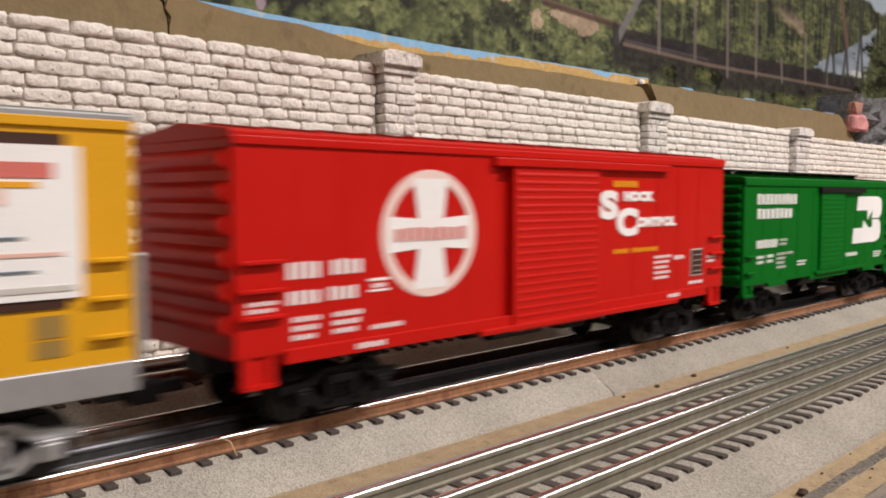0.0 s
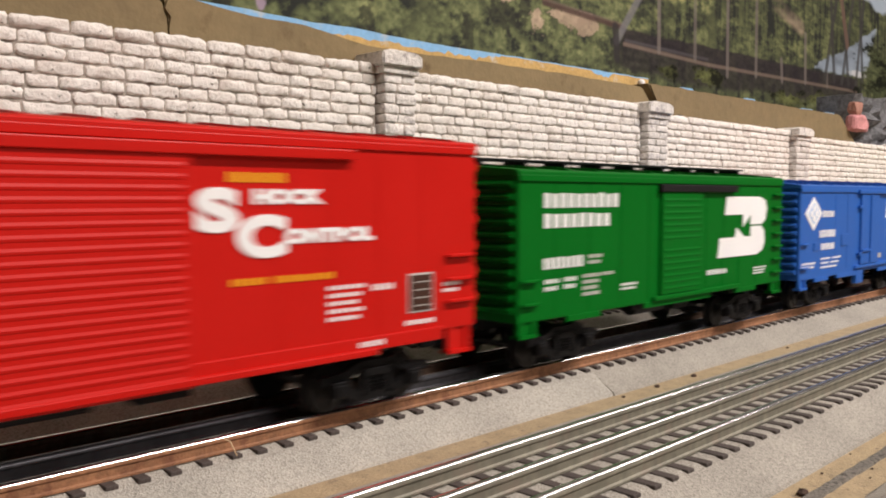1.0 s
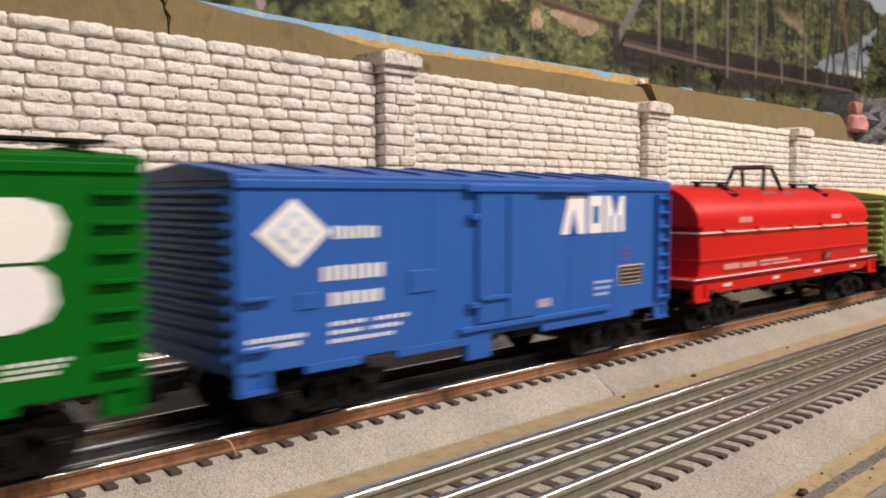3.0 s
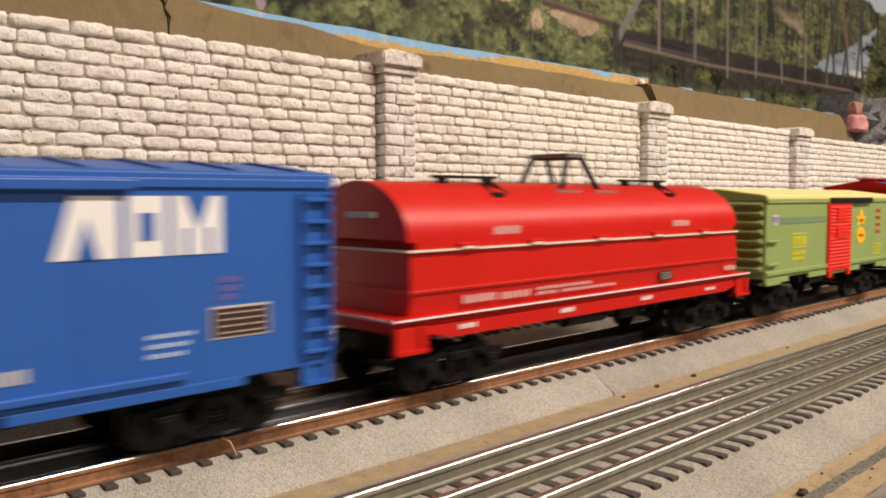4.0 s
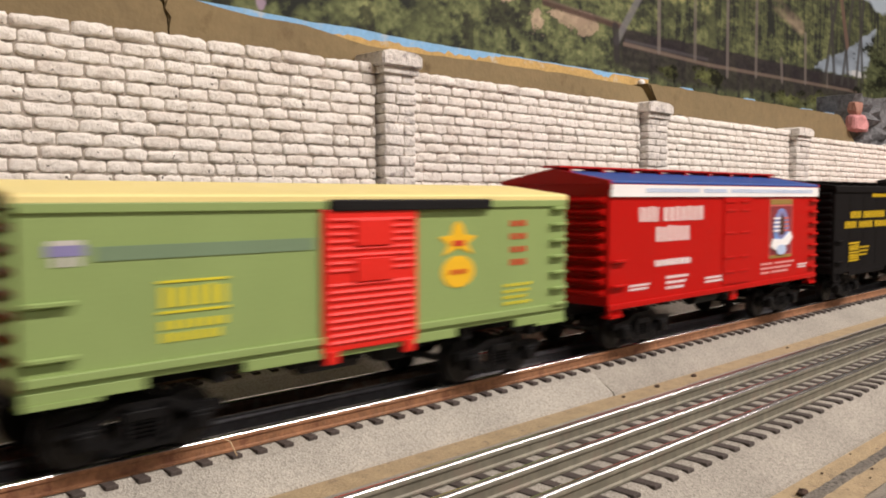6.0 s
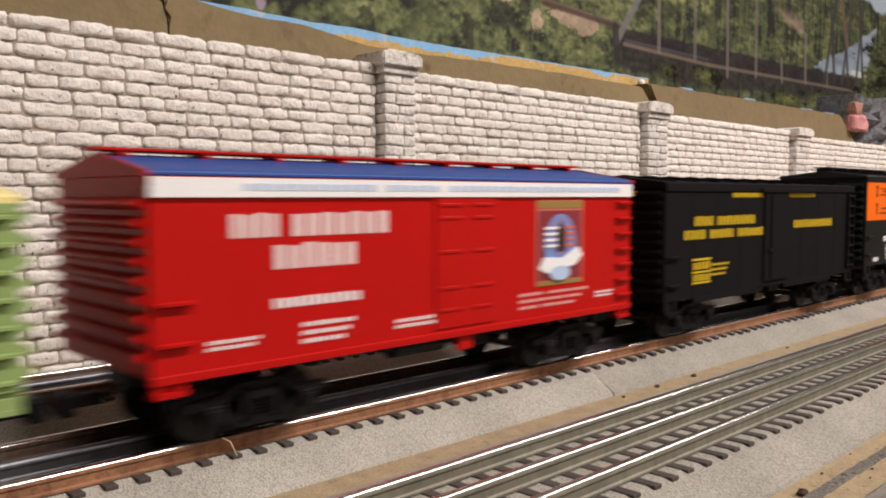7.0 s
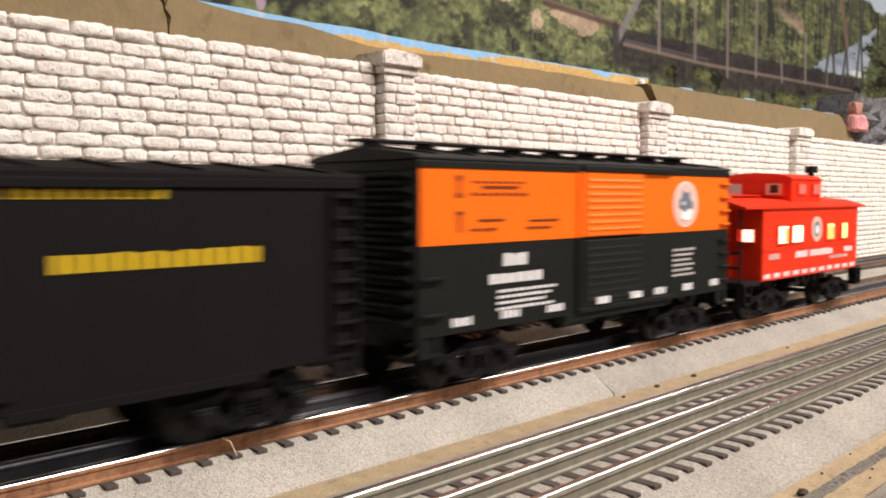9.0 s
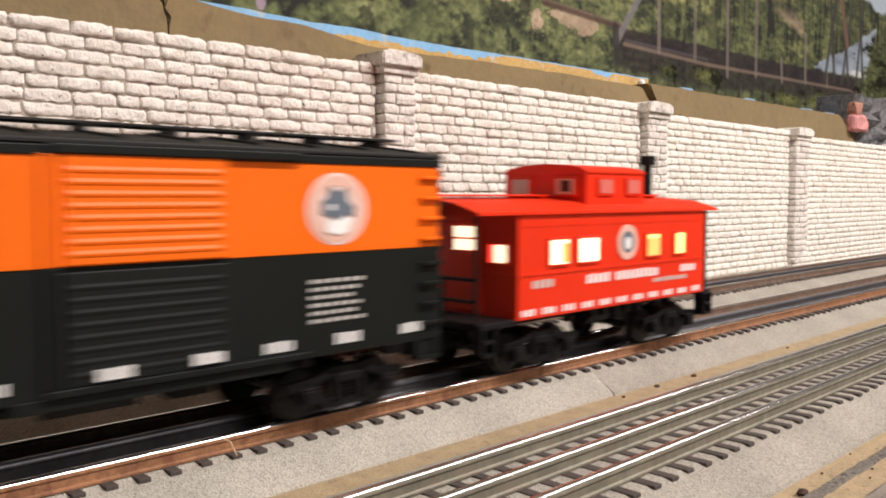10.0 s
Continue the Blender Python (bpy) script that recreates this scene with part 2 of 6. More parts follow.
def track(y, rusty, tie_length, tie_phase, label):
    tr = empty("railway_track")
    tr.location = (0, y, 0)
    tagged(tr, label, "track", group="tracks on the table")
    half = 0.0195 if y == TRAIN_Y else 0.01775
    for dy in (-half, 0, half):
        if rusty:
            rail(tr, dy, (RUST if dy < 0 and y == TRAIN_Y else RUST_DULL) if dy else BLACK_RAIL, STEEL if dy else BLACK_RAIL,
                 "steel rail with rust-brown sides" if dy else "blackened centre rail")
        else:
            rail(tr, dy, STEEL_SIDE, STEEL, "shiny steel rail with dull grey web")
    return tr


def ties(tr, tie_length, phase):
    near = tie_mesh(tie_length, TIE)
    n0 = int((0.02 - phase) / TIE_PITCH)
    rng = random.Random(7)
    rest = bmesh.new()
    for i in range(int((X_START - phase) / TIE_PITCH) + 1, int((X_END - phase) / TIE_PITCH)):
        x = phase + i * TIE_PITCH + rng.uniform(-0.0004, 0.0004)
        if n0 <= i < n0 + 230:
            ob = new("tie", near)
            ob.parent = tr
            ob.location = (x, rng.uniform(-0.0006, 0.0006), -0.0058)
            ob.rotation_euler = (0, 0, rng.uniform(-0.02, 0.02))
        else:
            add_box(rest, x - 0.0020, x + 0.0020, -tie_length / 2, tie_length / 2, -0.0088, -0.0058)
    ob = part("far_ties", rest, TIE_REST, tr, "dark stained ties along the rest of the track")
    tagged(ob, kind="stuff")


def roadbed(y, x0, x1, mat, top=-0.0078, half_top=0.0300, half_foot=0.0427, skew=0.0, fill=0.0218, far_foot=None):
    """A bevelled strip of bonded grit under a track, with a slightly uneven surface."""
    bm = bmesh.new()
    outline = [(-half_foot, BOARD_Z), (-half_foot + 0.0006, BOARD_Z + 0.0012), (-half_top, top), (-fill, -0.0063), (fill, -0.0063), (half_top, top),
               ((far_foot or half_foot) - 0.0006, BOARD_Z + 0.0012), (far_foot or half_foot, BOARD_Z)]
    n = max(2, int((x1 - x0) / 0.02))
    rings = []
    for i in range(n + 1):
        x = x0 + (x1 - x0) * i / n
        ring = []
        for k, (p, q) in enumerate(outline):
            w = 0.0 if k in (0, 7) else 0.0004 * noise.noise((x * 40, k * 7.7, y * 50))
            lean = skew * (1 - (q - BOARD_Z) / (top - BOARD_Z)) * (1 if i in (0, n) else 0)
            ring.append(bm.verts.new((x + lean, p + w, q + w * 0.6)))
        rings.append(ring)
    for a, b in zip(rings, rings[1:]):
        for k in range(7):
            bm.faces.new((a[k], b[k], b[k + 1], a[k + 1]))
    bm.faces.new(rings[0])
    bm.faces.new(rings[-1][::-1])
    ob = part("roadbed", bm, mat)
    ob.location = (0, y, 0)
    tagged(ob, "grey granular track roadbed strip with sloping shoulders", "roadbed", group="roadbed strips", kind="structure")
    return ob


# ---- stone wall ----
COURSE = 0.0067


def stone_mesh(seed, mat):
    """A unit stone: x -0.5..0.5, z -0.5..0.5, its rough pillow face towards -y, depth 1."""
    rng = random.Random(seed)
    bm = bmesh.new()
    off = rng.uniform(0, 90)
    us, vs = (-1, -0.93, -0.76, -0.45, -0.15, 0.15, 0.45, 0.76, 0.93, 1), (-1, -0.86, -0.5, 0, 0.5, 0.86, 1)
    tilt, belly = rng.uniform(-0.25, 0.25), rng.uniform(4.5, 9.0)
    grid = []
    for u in us:
        col = []
        for v in vs:
            pillow = max(0.0, (1 - abs(u) ** 8) * (1 - abs(v) ** belly)) ** 0.6
            y = -0.02 - 0.80 * pillow + (0.25 + 0.75 * pillow) * (0.50 * noise.noise((u * 2.3 + off, v * 1.3, off)) + 0.44 * noise.noise((u * 6.5, v * 2.8 + off, 3)) + tilt * u)
            su = 0.481 * u * (1 - 0.06 * v ** 4) + 0.030 * noise.noise((off, v * 1.7, u))
            sv = 0.456 * v * (1 - 0.13 * abs(u) ** 5) + 0.125 * noise.noise((u * 3.4, off, v * 0.8))
            col.append(bm.verts.new((su, y, sv)))
        grid.append(col)
    nx, nz = len(us) - 1, len(vs) - 1
    for i in range(nx):
        for k in range(nz):
            bm.faces.new((grid[i][k], grid[i + 1][k], grid[i + 1][k + 1], grid[i][k + 1]))
    rim = [grid[i][0] for i in range(nx + 1)] + [grid[nx][k] for k in range(1, nz + 1)]
    rim += [grid[i][nz] for i in range(nx - 1, -1, -1)] + [grid[0][k] for k in range(nz - 1, 0, -1)]
    back = [bm.verts.new((v.co.x, 0.4, v.co.z)) for v in rim]
    for i in range(len(rim)):
        j = (i + 1) % len(rim)
        bm.faces.new((rim[i], rim[j], back[j], back[i]))
    return mesh_of("stone", bm, mat, smooth=True)


def wall_panel(x0, x1, y, top, seed, meshes):
    """A cast wall panel: a mortar core, courses of stones and a coping of longer stones."""
    rng = random.Random(seed)
    panel = empty("stone_wall_panel")
    panel.location = (x0, y, BOARD_Z)
    height = top - BOARD_Z
    tagged(panel, "whitewashed cast stone wall panel of irregular courses", "stone wall", group="stone wall panels", kind="structure")
    part("core", box(0, x1 - x0, 0.0, 0.018, 0, height - 0.002), MORTAR, panel, "darker recessed plaster joints")
    spots = []
    z, row = height, 0
    while z > 0.0:
        h = (0.0074 if row == 0 else COURSE * rng.uniform(0.96, 1.04))
        x = -rng.uniform(0, 0.012)
        while x < x1 - x0:
            w = rng.uniform(0.021, 0.032) if row == 0 else rng.choice((rng.uniform(0.011, 0.016), rng.uniform(0.016, 0.024), rng.uniform(0.016, 0.024)))
            a, b = max(x, 0.0), min(x + w, x1 - x0)
            if b - a > 0.003:
                spots.append((a, b, max(z - h, 0.0), z, row))
            x += w
        z -= h
        row += 1
    rest_bm = bmesh.new()
    for i, (a, b, lo, hi, row) in enumerate(spots):
        depth = (0.0030 if row == 0 else 0.0020) * rng.uniform(0.75, 1.25)
        m = Matrix.Translation(((a + b) / 2, 0.0, (lo + hi) / 2)) @ pose(0, 0, 0, 0, rng.uniform(-1.2, 1.2), 0) @ Matrix.Diagonal(
            ((b - a) * 1.015, depth, (hi - lo) * 0.98, 1))
        if i < 300:
            ob = new("stone", meshes[rng.randrange(len(meshes))])
            ob.parent = panel
            ob.matrix_basis = m
        else:
            n = len(rest_bm.verts)
            rest_bm.from_mesh(meshes[rng.randrange(len(meshes))])
            rest_bm.verts.ensure_lookup_table()
            bmesh.ops.transform(rest_bm, matrix=m, verts=rest_bm.verts[n:])
    if len(rest_bm.verts):
        ob = part("lower_stones", rest_bm, STONE_REST, panel, "", smooth=True)
        tagged(ob, kind="stuff")
    return panel


def wall_pillar(x0, x1, y0, y1, top, seed):
    rng = random.Random(seed)
    p = empty("wall_pillar")
    p.location = (x0, y0, BOARD_Z)
    tagged(p, "grey weathered cast stone wall pillar with a capstone", "pillar", group="wall pillars", kind="structure")
    w, d, h = x1 - x0, y1 - y0, top - BOARD_Z
    part("shaft", box(0.0015, w - 0.0015, 0.0015, d, 0, h - 0.012), MORTAR, p)
    z = h - 0.0115
    part("collar", box(-0.0020, w + 0.0015, -0.0016, d, z - 0.0045, z, 0.0008), PILLAR, p)
    bm = bmesh.new()
    add_prism(bm, [(-0.0048, z), (w + 0.0022, z), (w + 0.0022, z + 0.0076), (w * 0.86, z + 0.0098), (w * 0.10, z + 0.0104),
                   (-0.0048, z + 0.0084)], "y", -0.0044, d)
    bmesh.ops.bevel(bm, geom=bm.edges[:], offset=0.0009, segments=2, affect="EDGES")
    part("capstone", bm, PILLAR, p, "pale rounded capstone")
    z -= 0.0047
    while z > 0:
        hh = 0.0066 * rng.uniform(0.9, 1.12)
        cut = rng.uniform(0.3, 0.7) * w
        for a, b in ((0, cut), (cut, w)):
            j = rng.uniform(-0.0006, 0.0006)
            bm = box(a + 0.0003, b - 0.0003, j, d, max(z - hh, 0) + 0.0005, z, 0.0011)
            for v in bm.verts:
                v.co += Vector(noise.noise_vector(v.co * 260 + Vector((seed, 0, 0)))) * 0.0009
            part("stone", bm, PILLAR, p, smooth=True)
        z -= hh
    return p


# ---- scenery behind the wall ----
def smooth_noise(x, z, seed):
    """Vectorised value noise on a unit lattice, 0..1."""
    def lattice(i, k):
        v = np.sin(i * 127.1 + k * 311.7 + seed * 74.7) * 43758.5453
        return v - np.floor(v)
    i, k = np.floor(x), np.floor(z)
    f, g = x - i, z - k
    f, g = f * f * (3 - 2 * f), g * g * (3 - 2 * g)
    a = lattice(i, k) * (1 - f) + lattice(i + 1, k) * f
    b = lattice(i, k + 1) * (1 - f) + lattice(i + 1, k + 1) * f
    return a * (1 - g) + b * g


def layered(x, z, scale, seed, octaves=4):
    total, amp, norm = 0.0, 1.0, 0.0
    for o in range(octaves):
        total = total + amp * smooth_noise(x * scale * 2 ** o, z * scale * 2 ** o, seed + o * 3.1)
        norm += amp
        amp *= 0.6
    return total / norm


def near_line(x, z, x0, z0, x1, z1, half, soft):
    """1 on the stretch from (x0, z0) to (x1, z1), falling to 0 past half its width."""
    dx, dz = x1 - x0, z1 - z0
    u = np.clip(((x - x0) * dx + (z - z0) * dz) / (dx * dx + dz * dz), 0, 1)
    d = np.hypot(x - x0 - u * dx, z - z0 - u * dz)
    return np.clip((half + soft - d) / soft, 0, 1)


def blob(x, z, cx, cz, rx, rz, rough):
    d = np.hypot((x - cx) / rx, (z - cz) / rz) + rough
    return np.clip((1.15 - d) / 0.3, 0, 1)


def mural_colours(x, z):
    """The printed forest with its trestle bridge, river and clearing: light and tint of the leaves first, then the features."""
    a = 0.56 * np.arcsinh(x / 0.56)  # the print's scale grows towards its far end
    big, mid = layered(a, z, 13, 5, 3), layered(a, z, 52, 1, 3)
    fine = layered(a, z, 200, 21, 3)
    stems = layered(x * 3.0, z * 0.35, 26, 9, 3)
    right = np.clip((x - 0.80) / 0.10, 0, 1)
    lit = 0.16 + 1.5 * (mid - 0.42) + 0.9 * (big - 0.45) + 1.1 * (fine - 0.5)
    warm = np.clip(0.35 + 1.6 * (big - 0.5), 0, 1)
    rng = random.Random(12)
    crowns = []
    for i in range(520):
        cx, cz = rng.uniform(0.0, 2.0), rng.uniform(0.17, 0.50)
        slim = cx > 0.84 and cz > 0.27
        r = (rng.uniform(0.010, 0.020) if slim else rng.uniform(0.012, 0.030)) * (1.0 + 0.5 * max(0.0, cx - 0.8))
        crowns.append((cz, cx, r, 2.6 if slim else rng.uniform(0.9, 1.5), rng.uniform(0.0, 0.85), rng.uniform(0.40, 1.0)))
    for cx, cz, r, tall in ((0.728, 0.243, 0.033, 0.80), (0.796, 0.247, 0.029, 0.86), (0.655, 0.230, 0.030, 0.9), (0.49, 0.235, 0.04, 0.8), (0.57, 0.242, 0.032, 1.0)):
        crowns.append((0.10, cx, r, tall, 0.75 if cx < 0.75 else 0.95, 1.12))
    for cz, cx, r, tall, hue, light in sorted(crowns, reverse=True):
        near = np.flatnonzero((np.abs(x - cx) < r * 1.6) & (np.abs(z - cz) < r * tall * 1.6))
        if not near.size:
            continue
        u, v = (x[near] - cx) / r, (z[near] - cz) / (r * tall)
        d = np.hypot(u, v) + 1.7 * (mid[near] - 0.5) + 0.9 * (fine[near] - 0.5)
        mask = np.clip((1.1 - d) / 0.5, 0, 0.92)
        glow_up = np.clip(0.46 + 0.26 * v - 0.12 * u + 1.5 * (fine[near] - 0.5) + 1.2 * (mid[near] - 0.5), 0, 1.2) * light
        lit[near] = lit[near] * (1 - mask) + glow_up * mask
        warm[near] = warm[near] * (1 - mask) + hue * mask
    lit = np.clip(lit * (1 - 0.34 * right) - right * np.clip((stems - 0.52) * 1.0, -0.10, 0.28), 0, 1.2)
    shade, leaf = np.array([0.026, 0.028, 0.024]), np.array([0.118, 0.132, 0.062])
    bright_cool, bright_warm = np.array([0.235, 0.265, 0.125]), np.array([0.350, 0.335, 0.140])
    w, k = warm[:, None], lit[:, None]
    bright = bright_cool * (1 - w) + bright_warm * w
    col = np.where(k < 0.45, shade + (leaf - shade) * (k / 0.45), leaf + (bright - leaf) * np.clip((k - 0.45) / 0.6, 0, 1))
    rough = (mid - 0.5) * 2.0 + (fine - 0.5) * 1.6
    leafy = np.clip(0.35 + 1.8 * (mid - 0.42) + 1.4 * (fine - 0.5), 0.05, 1.2)[:, None]

    def lay(mask, colour):
        nonlocal col
        m = np.clip(mask, 0, 1)[:, None]
        col = col * (1 - m) + np.asarray(colour) * m

    # dark gaps between the near trees
    for cx, cz, rx, rz in ((0.586, 0.236, 0.007, 0.020), (0.460, 0.234, 0.010, 0.016), (0.634, 0.262, 0.02, 0.016), (0.668, 0.268, 0.012, 0.020), (0.838, 0.236, 0.014, 0.024)):
        lay(0.62 * blob(x, z, cx, cz, rx, rz, rough * 0.8), (0.026, 0.025, 0.022))
    # a pale mauve flower head, the sunlit clearing and the dark footbridge running down to the tower
    lay(0.85 * blob(x, z, 0.356, 0.2245, 0.0045, 0.0065, rough * 0.4), (0.36, 0.27, 0.34))
    for cx, cz, rx, rz in ((0.690, 0.261, 0.014, 0.010), (0.735, 0.271, 0.028, 0.007), (0.775, 0.267, 0.022, 0.009), (0.640, 0.274, 0.014, 0.004)):
        lay(0.8 * blob(x, z, cx, cz, rx, rz, rough), np.array([0.52, 0.39, 0.275]) * (0.60 + 0.5 * leafy))
    lay(0.9 * near_line(x, z, 0.700, 0.2795, 0.850, 0.2740, 0.0022, 0.0022), (0.075, 0.045, 0.038))
    lay(0.5 * near_line(x, z, 0.700, 0.2830, 0.850, 0.2775, 0.0007, 0.0015), (0.16, 0.11, 0.095))
    # dark trestle deck over the gorge, its pale lower chord, the shade under it
    low = np.interp(x, (0.84, 1.053, 1.60, 1.75), (0.2552, 0.2533, 0.2643, 0.268))
    high = np.interp(x, (0.84, 1.60, 1.75), (0.2741, 0.2883, 0.291))
    along = np.clip((x - 0.838) / 0.012, 0, 1) * np.clip((1.62 - x) / 0.03, 0, 1)
    deck = np.clip((z - low) / 0.003, 0, 1) * np.clip((high - z + 0.006 * (mid - 0.5)) / 0.003, 0, 1) * along
    lay(0.93 * deck, np.array([0.030, 0.024, 0.027]) * (0.65 + 0.7 * fine[:, None]))
    under = np.clip((low - z) / 0.002, 0, 1) * np.clip((z - low + 0.034 + 0.03 * (big - 0.5)) / 0.010, 0, 1) * along
    lay(0.86 * under, np.array([0.036, 0.031, 0.030]) * (0.5 + 0.9 * fine[:, None]))
    for cx, cz, rx, rz, hue in ((0.950, 0.2335, 0.020, 0.008, 0.7), (1.050, 0.2365, 0.035, 0.010, 1.15), (1.31, 0.228, 0.05, 0.011, 1.0), (1.43, 0.233, 0.05, 0.013, 1.15), (1.54, 0.236, 0.05, 0.014, 1.0)):
        lay(0.85 * blob(x, z, cx, cz, rx, rz, rough), np.array([0.17, 0.185, 0.065]) * hue * leafy)
    lay(0.6 * near_line(x, z, 0.853, 0.2600, 1.05, 0.2600, 0.0010, 0.0018), (0.10, 0.09, 0.095))
    for x0, z0, x1, z1 in ((0.850, 0.2556, 1.053, 0.2533), (1.053, 0.2533, 1.600, 0.2643)):
        lay(0.8 * near_line(x, z, x0, z0, x1, z1, 0.0014, 0.0018), (0.185, 0.135, 0.110))
    for px, foot, head, pale in ((0.927, 0.2565, 0.46, 0.65), (1.016, 0.2582, 0.46, 0.5), (1.106, 0.2445, 0.46, 0.62), (1.194, 0.2532, 0.46, 0.55),
                                 (1.283, 0.2543, 0.285, 0.6), (1.370, 0.2601, 0.335, 0.62), (1.460, 0.262, 0.30, 0.4)):
        lay(pale * near_line(x, z, px, foot, px - 0.004, head, 0.0022 * (0.6 + px * 0.6), 0.0030), (0.205, 0.175, 0.155))
    lay(0.75 * near_line(x, z, 0.886, 0.320, 0.8345, 0.2575, 0.0036, 0.0035), (0.175, 0.168, 0.175))
    lay(0.85 * near_line(x, z, 0.832, 0.272, 0.836, 0.238, 0.0045, 0.004), (0.035, 0.030, 0.032))
    # a bare slope high up and reddish stems on the far bank
    lay(0.7 * near_line(x, z, 1.255, 0.366, 1.350, 0.343, 0.006, 0.009) * np.clip(0.5 + 2 * (mid - 0.4), 0, 1), (0.36, 0.275, 0.20))
    # river reach seen between leaning stems, pale sky in the upper corner
    bank = (mid - 0.5) * 0.022
    river = np.clip((0.296 + (x - 1.413) * 0.335 - z + bank) / 0.004, 0, 1) * np.clip((z - 0.284 - (x - 1.413) * 0.036 + bank * 0.5) / 0.004, 0, 1)
    river = river * np.clip((1.655 + (z - 0.33) * 0.5 - x + bank * 3) / 0.02, 0, 1) * (x > 1.405)
    lay(0.92 * river, np.array([0.26, 0.31, 0.37]) * (0.5 + 1.0 * mid[:, None]))
    lay(0.85 * blob(x, z, 1.60, 0.296, 0.05, 0.006, rough * 0.5), (0.62, 0.62, 0.62))
    for px, lean, tone in ((1.45, 0.05, 0.05), (1.49, -0.03, 0.05), (1.525, 0.045, 0.06), (1.555, -0.045, 0.05), (1.59, 0.03, 0.06), (1.625, -0.03, 0.05)):
        lay(0.8 * near_line(x, z, px, 0.275, px + lean, 0.44, 0.0040, 0.004), (tone, tone * 0.95, tone * 0.9))
    lay(0.6 * near_line(x, z, 1.50, 0.44, 1.545, 0.34, 0.005, 0.005), (0.20, 0.12, 0.09))
    lay(0.92 * np.clip((z - 0.428 + (x - 1.62) * 0.10 + bank) / 0.008, 0, 1) * np.clip((x - 1.585 + bank * 2) / 0.03, 0, 1), (0.42, 0.50, 0.58))
    lay(0.9 * blob(x, z, 1.70, 0.300, 0.085, 0.050, rough), np.array([0.115, 0.135, 0.062]) * leafy)
    return col * np.interp(x, (0.3, 0.5, 0.75, 1.0, 1.7), (1.12, 1.18, 1.08, 0.90, 0.84))[:, None] + 0.003  # the print grows darker towards the gorge


def mural():
    x0, x1, z0, z1, nx, nz = -0.1, 2.4, 0.16, 0.60, 1700, 300
    xs, zs = np.linspace(x0, x1, nx + 1), np.linspace(z0, z1, nz + 1)
    gx, gz = np.meshgrid(xs, zs)
    px, pz = gx.ravel(), gz.ravel()
    n = px.size
    me = bpy.data.meshes.new("backdrop")
    w = nx + 1
    idx = (np.arange(nz)[:, None] * w + np.arange(nx)[None, :]).ravel()
    faces = np.stack([idx, idx + 1, idx + w + 1, idx + w], 1)
    me.from_pydata(np.stack([px, np.zeros(n), pz], 1).tolist(), [], faces.tolist())
    attr = me.color_attributes.new("print", "FLOAT_COLOR", "POINT")
    col = np.concatenate([mural_colours(px, pz), np.ones((n, 1))], 1)
    attr.data.foreach_set("color", col.astype(np.float32).ravel())
    m = bpy.data.materials.new("printed_forest")
    m.use_nodes = True
    t = m.node_tree
    bsdf = t.nodes["Principled BSDF"]
    bsdf.inputs["Roughness"].default_value = 0.75
    bsdf.inputs["Specular IOR Level"].default_value = 0.06
    read = t.nodes.new("ShaderNodeVertexColor")
    read.layer_name = "print"
    t.links.new(read.outputs["Color"], bsdf.inputs["Base Color"])
    me.materials.append(m)
    ob = new("backdrop", me)
    ob.location = (0, 0.56, 0)
    tagged(ob, "printed forest mural with a dark trestle bridge and river", "backdrop", kind="structure")


def jagged_strip(name, top, low, y0, y1, mats, seed, ochre):
    """An upright board between a lower and an upper line of (x, z); torn paint shows bare ochre along its foot."""
    bm = bmesh.new()
    x0, x1 = top[0][0], top[-1][0]
    n = int((x1 - x0) / 0.004)
    tx, tz = zip(*top)
    lx, lz = zip(*low)
    cols = []
    for i in range(n + 1):
        x = x0 + (x1 - x0) * i / n
        a, c = float(np.interp(x, lx, lz)), float(np.interp(x, tx, tz))
        c += 0.0006 * noise.noise((x * 60, seed, 0))
        share = ochre(x) + 0.10 * noise.noise((x * 45, seed, 3)) + 0.10 * noise.noise((x * 170, seed, 5))
        b = a + (c - a) * min(0.97, max(0.03, share))
        cols.append([bm.verts.new((x, y, z)) for y in (y0, y1) for z in (a, b, c)])
    for p, q in zip(cols, cols[1:]):
        for u, v, mi in ((0, 1, 1), (1, 2, 0), (2, 5, 0), (5, 4, 0), (4, 3, 0), (3, 0, 1)):
            bm.faces.new((p[u], q[u], q[v], p[v])).material_index = mi
    for c in (cols[0], cols[-1]):
        bm.faces.new([c[i] for i in (0, 1, 2, 5, 4, 3)])
    return part(name, bm, mats)


def bank_piece(outline, label):
    bm = prism(outline, "y", 0.437, 0.468)
    bmesh.ops.bevel(bm, geom=[e for e in bm.edges], offset=0.0015, segments=2, affect="EDGES")
    ob = part("foam_bank", bm, BANK)
    tagged(ob, label, "foam bank", group="foam bank pieces")
    return ob


def rough_top(a, b, za, zb, seed, step=0.012, amp=0.0012):
    n = max(2, int((b - a) / step))
    return [(a + (b - a) * i / n, za + (zb - za) * i / n + amp * noise.noise((i * 1.7, seed, 0))) for i in range(n + 1)]


